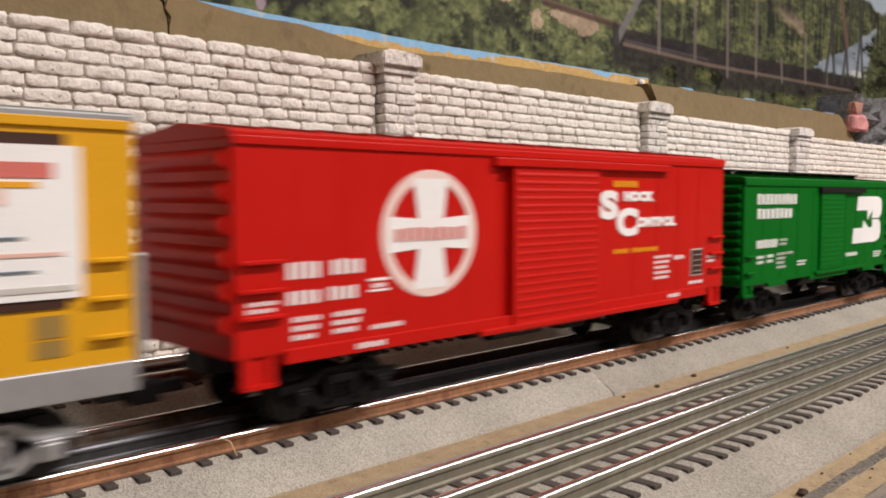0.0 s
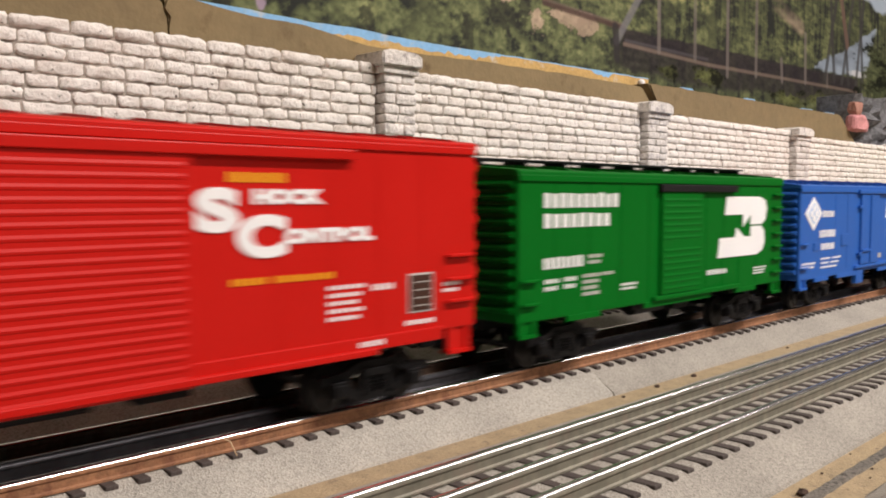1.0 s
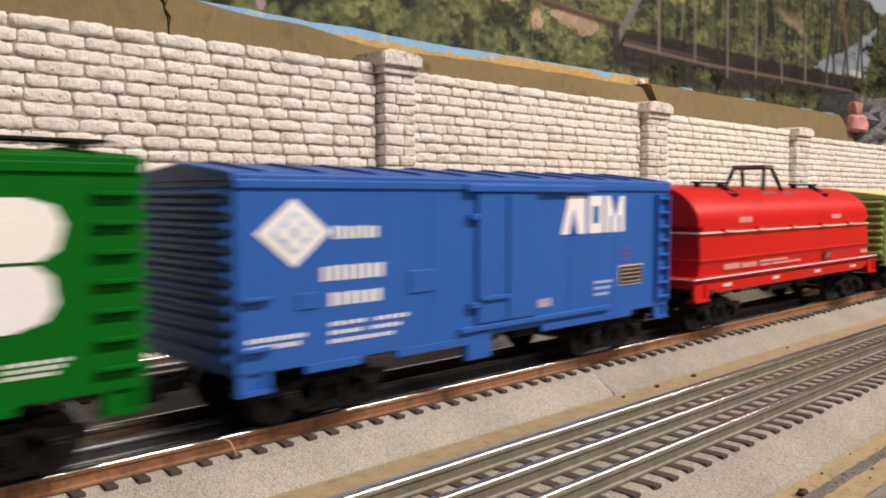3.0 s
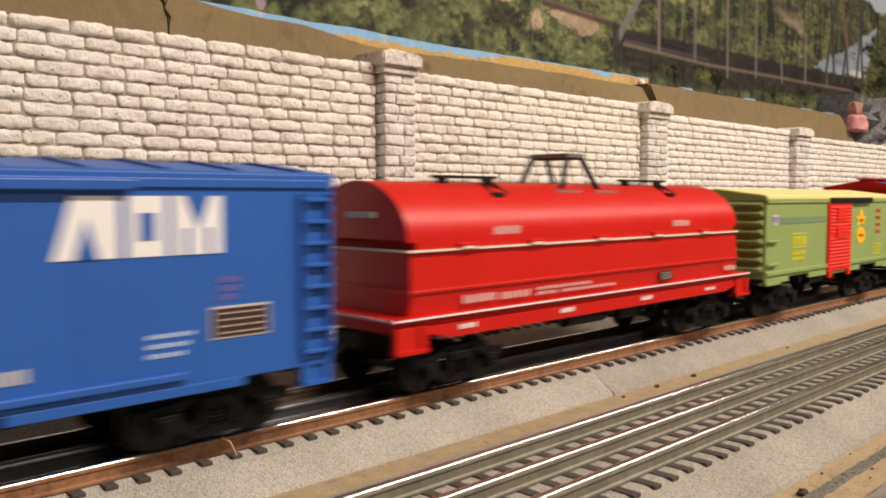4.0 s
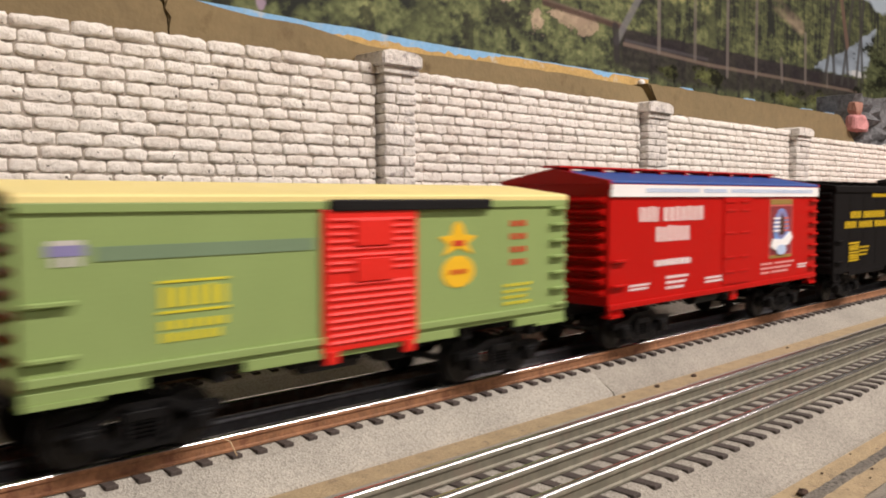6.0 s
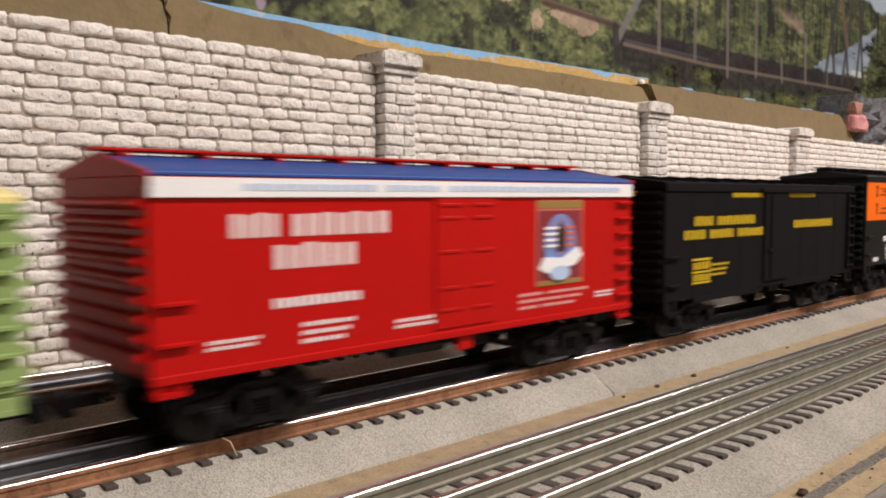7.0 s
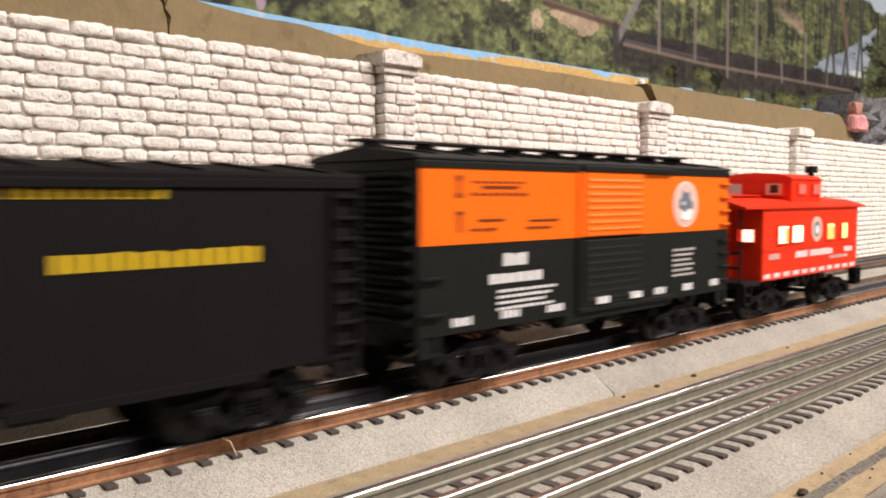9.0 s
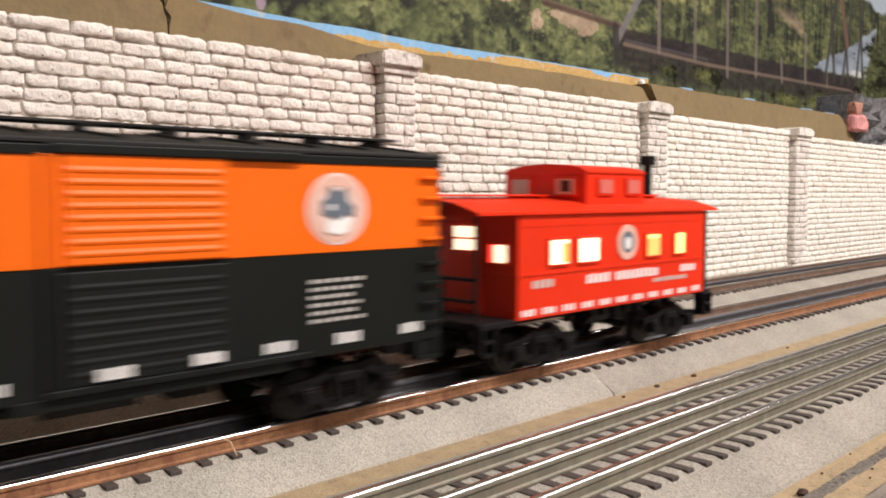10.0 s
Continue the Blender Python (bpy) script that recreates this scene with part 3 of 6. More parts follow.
def banks():
    lo = BOARD_Z
    text = "brown painted foam bank behind the stone wall"
    bank_piece([(-0.5, lo), (0.2215, lo), (0.2198, 0.1690), (0.2182, 0.1745), (0.2176, 0.1790), (0.2158, 0.1845)] + rough_top(0.2140, -0.5, 0.1855, 0.187, 3), text)
    pts = [(0.2172, 0.186), (0.2356, 0.1871), (0.2583, 0.1831), (0.2823, 0.1833), (0.3102, 0.1839), (0.3316, 0.1809), (0.3591, 0.1775), (0.3988, 0.1776),
           (0.4309, 0.1784), (0.5012, 0.1799), (0.5752, 0.1804), (0.6960, 0.1803)]
    top = []
    for (a, za), (b, zb) in zip(pts, pts[1:]):
        top += rough_top(a, b, za, zb, a * 9)[:-1]
    bank_piece([(0.2225, lo), (0.2211, 0.1690), (0.2193, 0.1752), (0.2190, 0.1800)] + top + [(0.6960, 0.1805), (0.7120, 0.166), (0.7120, lo)], text + ", with a cracked end")
    bank_piece([(0.7300, lo), (0.7260, 0.166)] + rough_top(0.7060, 1.190, 0.1850, 0.187, 8) + [(1.245, 0.154), (1.25, lo)], text + ", with a sloping end")
    strip = jagged_strip("painted_edge_board", [(0.20, 0.1961), (0.2822, 0.1965), (0.3365, 0.1956), (0.3844, 0.1966), (0.424, 0.1954), (0.4832, 0.1956), (0.5435, 0.1966), (0.6238, 0.1973), (0.765, 0.1986)],
                         [(0.20, 0.165), (0.765, 0.165)], 0.474, 0.486, [SKY_EDGE, RAW_EDGE], 2,
                         lambda x: 0.86 if 0.665 < x < 0.70 else float(np.interp(x, (0.20, 0.335, 0.365, 0.525, 0.55), (0.40, 0.62, 0.82, 0.82, 1.20))))
    tagged(strip, "sky-blue painted board edge with torn ochre patches", "board")
    strip = jagged_strip("painted_edge_board", [(0.775, 0.1930), (0.828, 0.1930), (0.832, 0.1960), (0.855, 0.1962), (0.860, 0.1935), (0.980, 0.1945), (0.985, 0.1966),
                                                  (1.008, 0.1968), (1.013, 0.1945), (1.150, 0.1950), (1.154, 0.1966), (1.186, 0.1970), (1.190, 0.1950),
                                                  (1.224, 0.1955), (1.235, 0.1970), (1.290, 0.1972)], [(0.775, 0.165), (1.29, 0.165)],
                         0.474, 0.486, [SKY_EDGE, RAW_EDGE], 6, lambda x: 1.3 if x > 1.2 else 0.25)
    tagged(strip, "ochre board edge with chipped blue paint", "board")
    # near-black sheet added so the gaps between bank pieces read as shade
    back = part("gap_shade_sheet", box(0.15, 1.20, 0.4695, 0.4730, BOARD_Z, 0.1770), GAP_SHADE)
    tagged(back, "dark sheet added behind the foam bank as shade in its gaps", "board")
    # dark rock casting and a bare pink foam block beyond the bank
    bm = bmesh.new()
    bmesh.ops.create_grid(bm, x_segments=26, y_segments=22, size=0.5)
    for v in bm.verts:
        x, z = v.co.x, v.co.y
        v.co = Vector((1.40 + x * 0.27, 0.445 + 0.02 * noise.noise((x * 9, z * 9, 1)) + 0.012 * noise.noise((x * 24, z * 20, 4)),
                       0.105 + z * 0.235 + 0.01 * noise.noise((x * 12, 2, 2))))
    made = bmesh.ops.extrude_face_region(bm, geom=bm.faces[:])
    for v in made["geom"]:
        if isinstance(v, bmesh.types.BMVert):
            v.co.y = 0.50
    rock = part("rock_casting", bm, ROCK)
    tagged(rock, "dark grey painted rock casting beside the foam bank", "rock")
    bm = box(1.2120, 1.2610, 0.426, 0.440, 0.167, 0.190, 0.004)
    bmesh.ops.subdivide_edges(bm, edges=bm.edges[:], cuts=2)
    for v in bm.verts:
        v.co += Vector(noise.noise_vector(v.co * 90)) * 0.0035
    block = part("foam_block", bm, PINK)
    tagged(block, "bare pink insulation foam block on the rock", "foam block")
    bm = box(1.2180, 1.2440, 0.427, 0.440, 0.1895, 0.208, 0.004)
    bmesh.ops.subdivide_edges(bm, edges=bm.edges[:], cuts=2)
    for v in bm.verts:
        v.co += Vector(noise.noise_vector(v.co * 110)) * 0.003
    block = part("foam_block", bm, PINK_BROWN)
    tagged(block, "brownish pink foam scrap on the rock", "foam block")


STRAW = material("straw", (0.62, 0.45, 0.27), 0.8)
RUST_BIT = material("dirt_crumb", (0.05, 0.028, 0.018), 0.9, tone=0.4)
ROCK = material("dark_rock_paint", (0.12, 0.12, 0.126), 0.8, tone=0.5, grain=200, relief=0.8, relief_scale=150, patch=50,
                second=(0.10, 0.10, 0.11), second_amount=0.2)
PINK = material("pink_foam", (0.60, 0.27, 0.27), 0.85, tone=0.15, patch=60)
PINK_BROWN = material("stained_pink_foam", (0.40, 0.20, 0.15), 0.85, tone=0.2, patch=60)

# ---- train materials ----
RED = plastic("red_plastic", (0.51, 0.0085, 0.0052), gloss=0.2)
BRIGHT_RED = plastic("bright_red_plastic", (0.72, 0.030, 0.006), 0.45, gloss=0.25)
COIL_RED = plastic("gloss_red_plastic", (0.56, 0.010, 0.007), 0.38, gloss=0.42)
MAROON = plastic("deep_red_plastic", (0.46, 0.0065, 0.0048), gloss=0.16)
GREEN = plastic("green_plastic", (0.0010, 0.122, 0.010), 0.45, gloss=0.08)
BLUE = plastic("blue_plastic", (0.022, 0.112, 0.43))
OLIVE = plastic("olive_plastic", (0.255, 0.350, 0.122), 0.5)
CREAM = plastic("cream_yellow_plastic", (0.82, 0.69, 0.29), 0.5)
DOOR_RED = plastic("door_red_plastic", (0.72, 0.02, 0.012), 0.45)
BLACKISH = plastic("charcoal_plastic", (0.0095, 0.0086, 0.0087), 0.7, gloss=0.05)
ORANGE = plastic("orange_plastic", (0.86, 0.145, 0.004), 0.45, gloss=0.25)
ROOF_DARK = plastic("charcoal_roof_plastic", (0.021, 0.0195, 0.0195), 0.5, gloss=0.2)
DARK_GREEN = plastic("dark_green_plastic", (0.0068, 0.0086, 0.0078), 0.5, gloss=0.18)
ROOF_BLUE = plastic("roof_blue_plastic", (0.025, 0.075, 0.30), 0.4)
YELLOW = plastic("yellow_plastic", (0.68, 0.34, 0.008), 0.4)
SILVER = material("silver_paint", (0.42, 0.42, 0.43), 0.38, metal=0.6, tone=0.1)
WHITE = plastic("white_lettering", (0.85, 0.845, 0.84), 0.5)
OLIVE_TEXT = plastic("lemon_lettering", (0.66, 0.58, 0.03), 0.5)
GREY_TEXT = plastic("faint_lettering", (0.55, 0.53, 0.5), 0.5)
YELLOW_TEXT = plastic("yellow_lettering", (0.62, 0.42, 0.01), 0.5)
AMBER_TEXT = plastic("amber_lettering", (0.80, 0.36, 0.01), 0.5)
DARK_TEXT = plastic("dark_lettering", (0.05, 0.02, 0.012), 0.5)
RUST_TEXT = plastic("rust_brown_lettering", (0.16, 0.030, 0.008), 0.5)
TEAL_TEXT = plastic("grey_green_stripe", (0.17, 0.25, 0.15), 0.5)
RED_TEXT = plastic("red_lettering", (0.55, 0.05, 0.02), 0.5)
BLUE_TEXT = plastic("blue_print", (0.16, 0.30, 0.62), 0.5)
SUN_TEXT = plastic("sunny_yellow_emblem", (0.80, 0.47, 0.02), 0.5)
MAUVE_TEXT = plastic("grey_mauve_print", (0.24, 0.22, 0.42), 0.5)
PALE_BLUE = plastic("pale_blue_print", (0.46, 0.58, 0.78), 0.5)
PINKISH_BLUE = plastic("mauve_print", (0.16, 0.12, 0.36), 0.5)
PALE_PINK = plastic("pale_pink_ring", (0.74, 0.46, 0.38), 0.5)
PINK_WHITE = plastic("pinkish_white_ring", (0.80, 0.62, 0.57), 0.5)
GREY_BLUE = plastic("grey_blue_print", (0.13, 0.16, 0.20), 0.5)
PINKISH = plastic("pale_pink_print", (0.62, 0.16, 0.13), 0.5)
GOLD = plastic("gold_print", (0.30, 0.19, 0.05), 0.5)
BLACK = material("black_underframe", (0.0075, 0.0072, 0.0078), 0.55, tone=0.3, grain=600, relief=0.2, gloss=0.2)
TRUCK = material("black_truck_casting", (0.0050, 0.0047, 0.0050), 0.55, tone=0.3, grain=600, relief=0.3, gloss=0.16)
WHEEL = material("dark_steel_wheel", (0.020, 0.019, 0.019), 0.45, metal=0.6, tone=0.3)
CREAM_LINE = plastic("cream_white_strip", (0.78, 0.72, 0.60), 0.4)
DULL_PLATE = material("dull_grey_metal", (0.16, 0.155, 0.15), 0.6, metal=0.3, tone=0.15)
PALE_LETTER = plastic("pinkish_white_lettering", (0.80, 0.68, 0.66), 0.5)
PICTURE_DARK = plastic("dusky_mauve_print", (0.24, 0.030, 0.038), 0.5)
THIN_TEXT = plastic("thin_pale_lettering", (0.76, 0.42, 0.39), 0.5)
LIT = glow("lit_window", (1.0, 0.68, 0.22), 1.3)
LIT_ORANGE = glow("dim_lit_window", (1.0, 0.42, 0.12), 0.8)
LIT_PALE = glow("bright_lit_window", (1.0, 0.84, 0.58), 1.5)
MARKER = glow("red_marker_light", (1.0, 0.04, 0.02), 1.8)

HALF = 0.0333  # half the width of a car body
RIDE = {}      # each car's own place along the train at the start
WHEELSETS = []


def wheelset_mesh():
    bm = bmesh.new()
    for y in (-0.0184, 0.0184):
        s = 1 if y > 0 else -1
        add_rod(bm, (0, y - 0.0012 * s, 0), (0, y + 0.0022 * s, 0), 0.0086, 28)
        add_rod(bm, (0, y - 0.0022 * s, 0), (0, y - 0.0010 * s, 0), 0.0100, 28)
        add_rod(bm, (0, y + 0.0020 * s, 0), (0, y + 0.0028 * s, 0), 0.0032, 12)
        for k in range(5):
            a = k * math.tau / 5
            add_box(bm, math.cos(a) * 0.0055 - 0.0008, math.cos(a) * 0.0055 + 0.0008, y + 0.0018 * s - 0.0006, y + 0.0018 * s + 0.0006,
                    math.sin(a) * 0.0055 - 0.0008, math.sin(a) * 0.0055 + 0.0008)
    add_rod(bm, (0, -0.0182, 0), (0, 0.0182, 0), 0.0016, 10)
    return mesh_of("wheelset", bm, WHEEL)


WHEELSET_MESH = wheelset_mesh()


def sideframe_mesh(mat):
    """Bar-braced freight truck side: arched top bar, sloping lower bar, journal boxes and springs."""
    bm = bmesh.new()
    add_prism(bm, [(-0.026, 0.0108), (-0.026, 0.0140), (-0.015, 0.0150), (-0.008, 0.0178), (0.008, 0.0178), (0.015, 0.0150),
                   (0.026, 0.0140), (0.026, 0.0108), (0.014, 0.0120), (0.0075, 0.0150), (-0.0075, 0.0150), (-0.014, 0.0120)], "y", -0.0015, 0.0015)
    add_prism(bm, [(-0.020, 0.0108), (-0.016, 0.0120), (-0.0065, 0.0062), (0.0065, 0.0062), (0.016, 0.0120), (0.020, 0.0108),
                   (0.009, 0.0036), (-0.009, 0.0036)], "y", -0.0015, 0.0015)
    for s in (-1, 1):
        add_box(bm, s * 0.0060 - 0.0012, s * 0.0060 + 0.0012, -0.0015, 0.0015, 0.0050, 0.0165)
    return mesh_of("sideframe", bm, mat)


def journal_mesh(mat):
    bm = box(-0.0034, 0.0034, -0.0034, 0.0015, 0.0062, 0.0125, 0.0006)
    add_box(bm, -0.0027, 0.0027, -0.0040, -0.0030, 0.0068, 0.0112, 0.0004)
    return mesh_of("journal_box", bm, mat)


def spring_mesh(mat):
    """A coil spring as a stack of rings round a core."""
    bm = bmesh.new()
    add_rod(bm, (0, 0, 0.0058), (0, 0, 0.0126), 0.0012, 8)
    for k in range(5):
        add_rod(bm, (0, 0, 0.0062 + k * 0.0013), (0, 0, 0.0069 + k * 0.0013), 0.0019, 10)
    return mesh_of("spring", bm, mat)


TRUCK_BITS = {kind: (journal_mesh(mat), spring_mesh(mat), mesh_of("spring_cap", box(-0.0055, 0.0055, -0.0022, 0.0012, 0.0122, 0.0152, 0.0004), mat))
              for kind, mat in (("black", TRUCK), ("silver", SILVER))}


SIDEFRAME = sideframe_mesh(TRUCK)
SIDEFRAME_SILVER = sideframe_mesh(SILVER)


def truck(car, u, frame_mesh=None):
    bm = box(-0.005, 0.005, -0.0245, 0.0245, 0.0125, 0.0175, 0.0006)
    add_rod(bm, (0, 0, 0.0170), (0, 0, 0.0215), 0.0045, 12)
    tr = part("truck", bm, TRUCK, car, "black sprung freight truck", at=(u, 0, 0))
    for s in (-1, 1):
        fr = new("sideframe", frame_mesh or SIDEFRAME)
        fr.parent = tr
        fr.location = (0, s * 0.0262, 0)
        journal, spring, cap = TRUCK_BITS["silver" if frame_mesh else "black"]
        bits = [fr]
        for name, me, dx in (("journal_box", journal, -0.0175), ("journal_box", journal, 0.0175), ("spring", spring, -0.0024), ("spring", spring, 0.0024), ("spring_cap", cap, 0)):
            bit = new(name, me)
            bit.parent = tr
            bit.location = (dx, s * 0.0262, 0)
            bits.append(bit)
        if s > 0:
            for bit in bits:
                bit.rotation_euler = (0, 0, math.pi)
    for dx in (-0.0175, 0.0175):
        ws = new("wheelset", WHEELSET_MESH)
        ws.parent = tr
        ws.location = (dx, 0, 0.0086)
        WHEELSETS.append((ws, dx))


def coupler(car, u, s):
    bm = bmesh.new()
    add_box(bm, min(u, u + s * 0.011), max(u, u + s * 0.011), -0.0022, 0.0022, 0.0125, 0.0165, 0.0005)
    add_box(bm, min(u + s * 0.010, u + s * 0.0155), max(u + s * 0.010, u + s * 0.0155), -0.0052, 0.0030, 0.0105, 0.0180, 0.0012)
    part("coupler", bm, TRUCK, car, "dark metal knuckle coupler")


def mm(*values):
    return [v / 1000 for v in values]


def face_bar(car, rect, mat, chars=0, name="lettering", seed=0, lift=0.0003, y=-HALF):
    """A printed bar on the near side; with chars it is broken into blocks like a line of unreadable print."""
    u0, u1, z0, z1 = mm(*rect)
    bm = bmesh.new()
    if chars:
        rng = random.Random(seed + int(rect[0] * 10) + int(rect[2] * 7))
        w = (u1 - u0) / chars
        for i in range(chars):
            if chars > 10 and i % 7 == 5 and i < chars - 3 and rng.random() < 0.5:
                continue
            add_box(bm, u0 + i * w + 0.20 * w, u0 + (i + 1) * w - 0.18 * w, y - lift, y + 0.0002, z0, z1 - rng.uniform(0, 0.12) * (z1 - z0))
    else:
        add_box(bm, u0, u1, y - lift, y + 0.0002, z0, z1)
    part(name, bm, mat, car)


def bar_lines(car, rect, n, mat, chars=8, fill=0.62):
    u0, u1, z0, z1 = rect
    step = (z1 - z0) / n
    for i in range(n):
        z = z1 - (i + 1) * step + step * (1 - fill) / 2
        face_bar(car, (u0, u1 - (i * 37 % 5) * (u1 - u0) * 0.05, z, z + step * fill), mat, chars, seed=i)


def disc(car, cu, cz, ru, rz, mat, lift, name="emblem", n=40, inner=0.0):
    bm = bmesh.new()
    rim = [(cu + ru * math.cos(a), cz + rz * math.sin(a)) for a in [i * math.tau / n for i in range(n)]]
    if inner:
        hole = [(cu + (p - cu) * inner, cz + (q - cz) * inner) for p, q in rim]
        loops = [[bm.verts.new((p / 1000, y, q / 1000)) for p, q in ring] for ring in (rim, hole) for y in (-HALF - lift, -HALF + 0.0002)]
        of, ob, hf, hb = loops
        for i in range(n):
            j = (i + 1) % n
            for a, b in ((of, hf), (hf, hb), (hb, ob), (ob, of)):
                bm.faces.new((a[i], a[j], b[j], b[i]))
    else:
        add_prism(bm, [(p / 1000, q / 1000) for p, q in rim], "y", -HALF - lift, -HALF + 0.0002)
    part(name, bm, mat, car)


def shape(car, pts, mat, lift=0.0003, name="emblem"):
    part(name, prism([(p / 1000, q / 1000) for p, q in pts], "y", -HALF - lift, -HALF + 0.0002), mat, car)


def louvred_door(car, u0, u1, z0, z1, mat, slats, label, proud=0.0016, panel_gap=True, deep=1.0):
    door = part("door", box(u0, u1, -HALF - proud, -HALF + 0.001, z0, z1, 0.0004), mat, car, label)
    step = (z1 - z0 - 0.004) / slats
    bm = bmesh.new()
    add_prism(bm, [(0, 0), (-0.0005 * deep, 0.0004), (-0.0007 * deep, step * 0.34), (0, step * 0.70)], "x", u0 + 0.0022, u1 - 0.0022)
    slat = mesh_of("slat", bm, mat)
    for i in range(slats):
        if panel_gap and i in (slats // 2,):
            continue
        ob = new("slat", slat)
        ob.parent = door
        ob.location = (0, -HALF - proud + 0.0001, z0 + 0.002 + i * step)
    return door


def end_ribs(car, length, z0, z1, n, mat, half=HALF - 0.002, deep=1.0, far_end=True):
    step = (z1 - z0) / n
    bm = bmesh.new()
    add_prism(bm, [(-0.0036 * deep * math.sin(math.pi * k / 8), step * 0.70 * k / 8) for k in range(9)], "y", -half, half)
    rib = mesh_of("end_rib", bm, mat, smooth=True)
    rib.set_sharp_from_angle(angle=radians(45))
    for i in range(n):
        for end in (0, 1) if far_end else (0,):
            ob = new("end_rib", rib)
            ob.parent = car
            ob.location = (0.0001 if not end else length - 0.0001, 0, z0 + i * step + step * 0.15)
            if end:
                ob.rotation_euler = (0, 0, math.pi)


def ladder(car, u0, u1, z0, z1, n, mat, stiles=True):
    """Rungs standing off the near side, between two stiles."""
    bm = bmesh.new()
    y = -HALF - 0.0015
    for i in range(n):
        z = z0 + (z1 - z0) * i / max(1, n - 1)
        add_rod(bm, (u0, y, z), (u1, y, z), 0.0008, 6)
        if not stiles:
            for u in (u0, u1):
                add_rod(bm, (u, y, z), (u, -HALF, z), 0.0005, 6)
    if stiles:
        for u in (u0, u1):
            add_box(bm, u - 0.0006, u + 0.0006, -HALF - 0.0019, -HALF, z0 - 0.002, z1 + 0.002)
    part("ladder", bm, mat, car)


def gable_roof(car, length, eave, ridge, mat, ribs=0, over=0.0008, label="", lip=0.0022):
    w = HALF + over
    o = [(-w, eave - lip), (-w, eave), (-w + 0.002, eave + 0.0007), (0, ridge), (w - 0.002, eave + 0.0007), (w, eave), (w, eave - lip)]
    bm = prism(o, "x", -over, length + over)
    bmesh.ops.bevel(bm, geom=[e for e in bm.edges], offset=0.0003, segments=1, affect="EDGES")
    roof = part("roof", bm, mat, car, label)
    if ribs:
        bm = prism([(-w + 0.001, eave + 0.0002), (-w + 0.002, eave + 0.0014), (0, ridge + 0.0009), (w - 0.002, eave + 0.0014), (w - 0.001, eave + 0.0002)],
                   "x", -0.0007, 0.0007)
        rib = mesh_of("roof_rib", bm, mat)
        for i in range(ribs):
            ob = new("roof_rib", rib)
            ob.parent = roof
            ob.location = (length * (i + 0.5) / ribs, 0, 0)
    return roof


def roofwalk(car, length, z, mat, half=0.0062):
    w = part("roofwalk", box(0.001, length - 0.001, -0.0002, 0.0002, z - 0.0014, z - 0.0010), mat, car, "narrow running board along the roof")
    for y in (-half * 0.68, 0, half * 0.68):
        part("plank", box(-0.003, length + 0.003, y - half * 0.29, y + half * 0.29, z - 0.0010, z, 0.0002), mat, w)
    for i in range(9):
        u = 0.006 + (length - 0.012) * i / 8
        part("bracket", box(u - 0.001, u + 0.001, -half * 1.1, half * 1.1, z - 0.0042, z - 0.0011), mat, w)


def car_base(name, place, length, label, category, frame_mat=None, inset=0.040):
    car = empty(name)
    car.location = (place, TRAIN_Y, 0)
    RIDE[car] = place
    tagged(car, label, category, group="cars of the train")
    bm = box(0.004, length - 0.004, -0.008, 0.008, 0.0175, 0.0245, 0.0004)
    for u in np.linspace(0.06, length - 0.06, 5):
        add_box(bm, u - 0.002, u + 0.002, -HALF + 0.003, HALF - 0.003, 0.0200, 0.0250)
    add_rod(bm, (length * 0.42, -0.018, 0.0195), (length * 0.53, -0.018, 0.0195), 0.0048, 14)
    add_box(bm, length * 0.57, length * 0.63, -0.022, -0.014, 0.0150, 0.0245, 0.0006)
    part("underframe", bm, BLACK, car, "black underframe with brake gear")
    for u in (inset, length - inset):
        truck(car, u, frame_mat)
    coupler(car, 0.0, -1)
    coupler(car, length, 1)
    return car


def corner_steps(car, length, z0, z1, mat, width=0.014, inset=0.0006):
    for u in (inset, length - width - inset):
        bm = bmesh.new()
        add_box(bm, u, u + width * 0.22, -HALF, -HALF + 0.002, z0, z1)
        add_box(bm, u + width * 0.78, u + width, -HALF, -HALF + 0.002, z0, z1)
        add_box(bm, u, u + width, -HALF - 0.0008, -HALF + 0.004, z0, z0 + 0.0014)
        add_box(bm, u + 0.0005, u + width - 0.0005, -HALF + 0.001, -HALF + 0.002, z0 + 0.001, z1)
        part("corner_step", bm, mat, car)


def body_box(car, length, z0, z1, mat, sill=0.0):
    bm = box(0, length, -HALF, HALF, z0, z1, 0.0005)
    b = part("body", bm, mat, car)
    if sill:
        part("side_sill", box(0.018, length - 0.018, -HALF - 0.0006, -HALF + 0.0015, z0 - sill, z0 + 0.0015, 0.0003), mat, car)
    part("top_rail", box(0, length, -HALF - 0.0009, -HALF + 0.0010, z1 - 0.0032, z1 - 0.0004, 0.0003), mat, car)
    return b


def panel_seams(car, us, z0, z1, mat, width=0.0007):
    for u in us:
        part("panel_seam", box(u - width, u + width, -HALF - 0.00018, -HALF + 0.0005, z0, z1), mat, car)


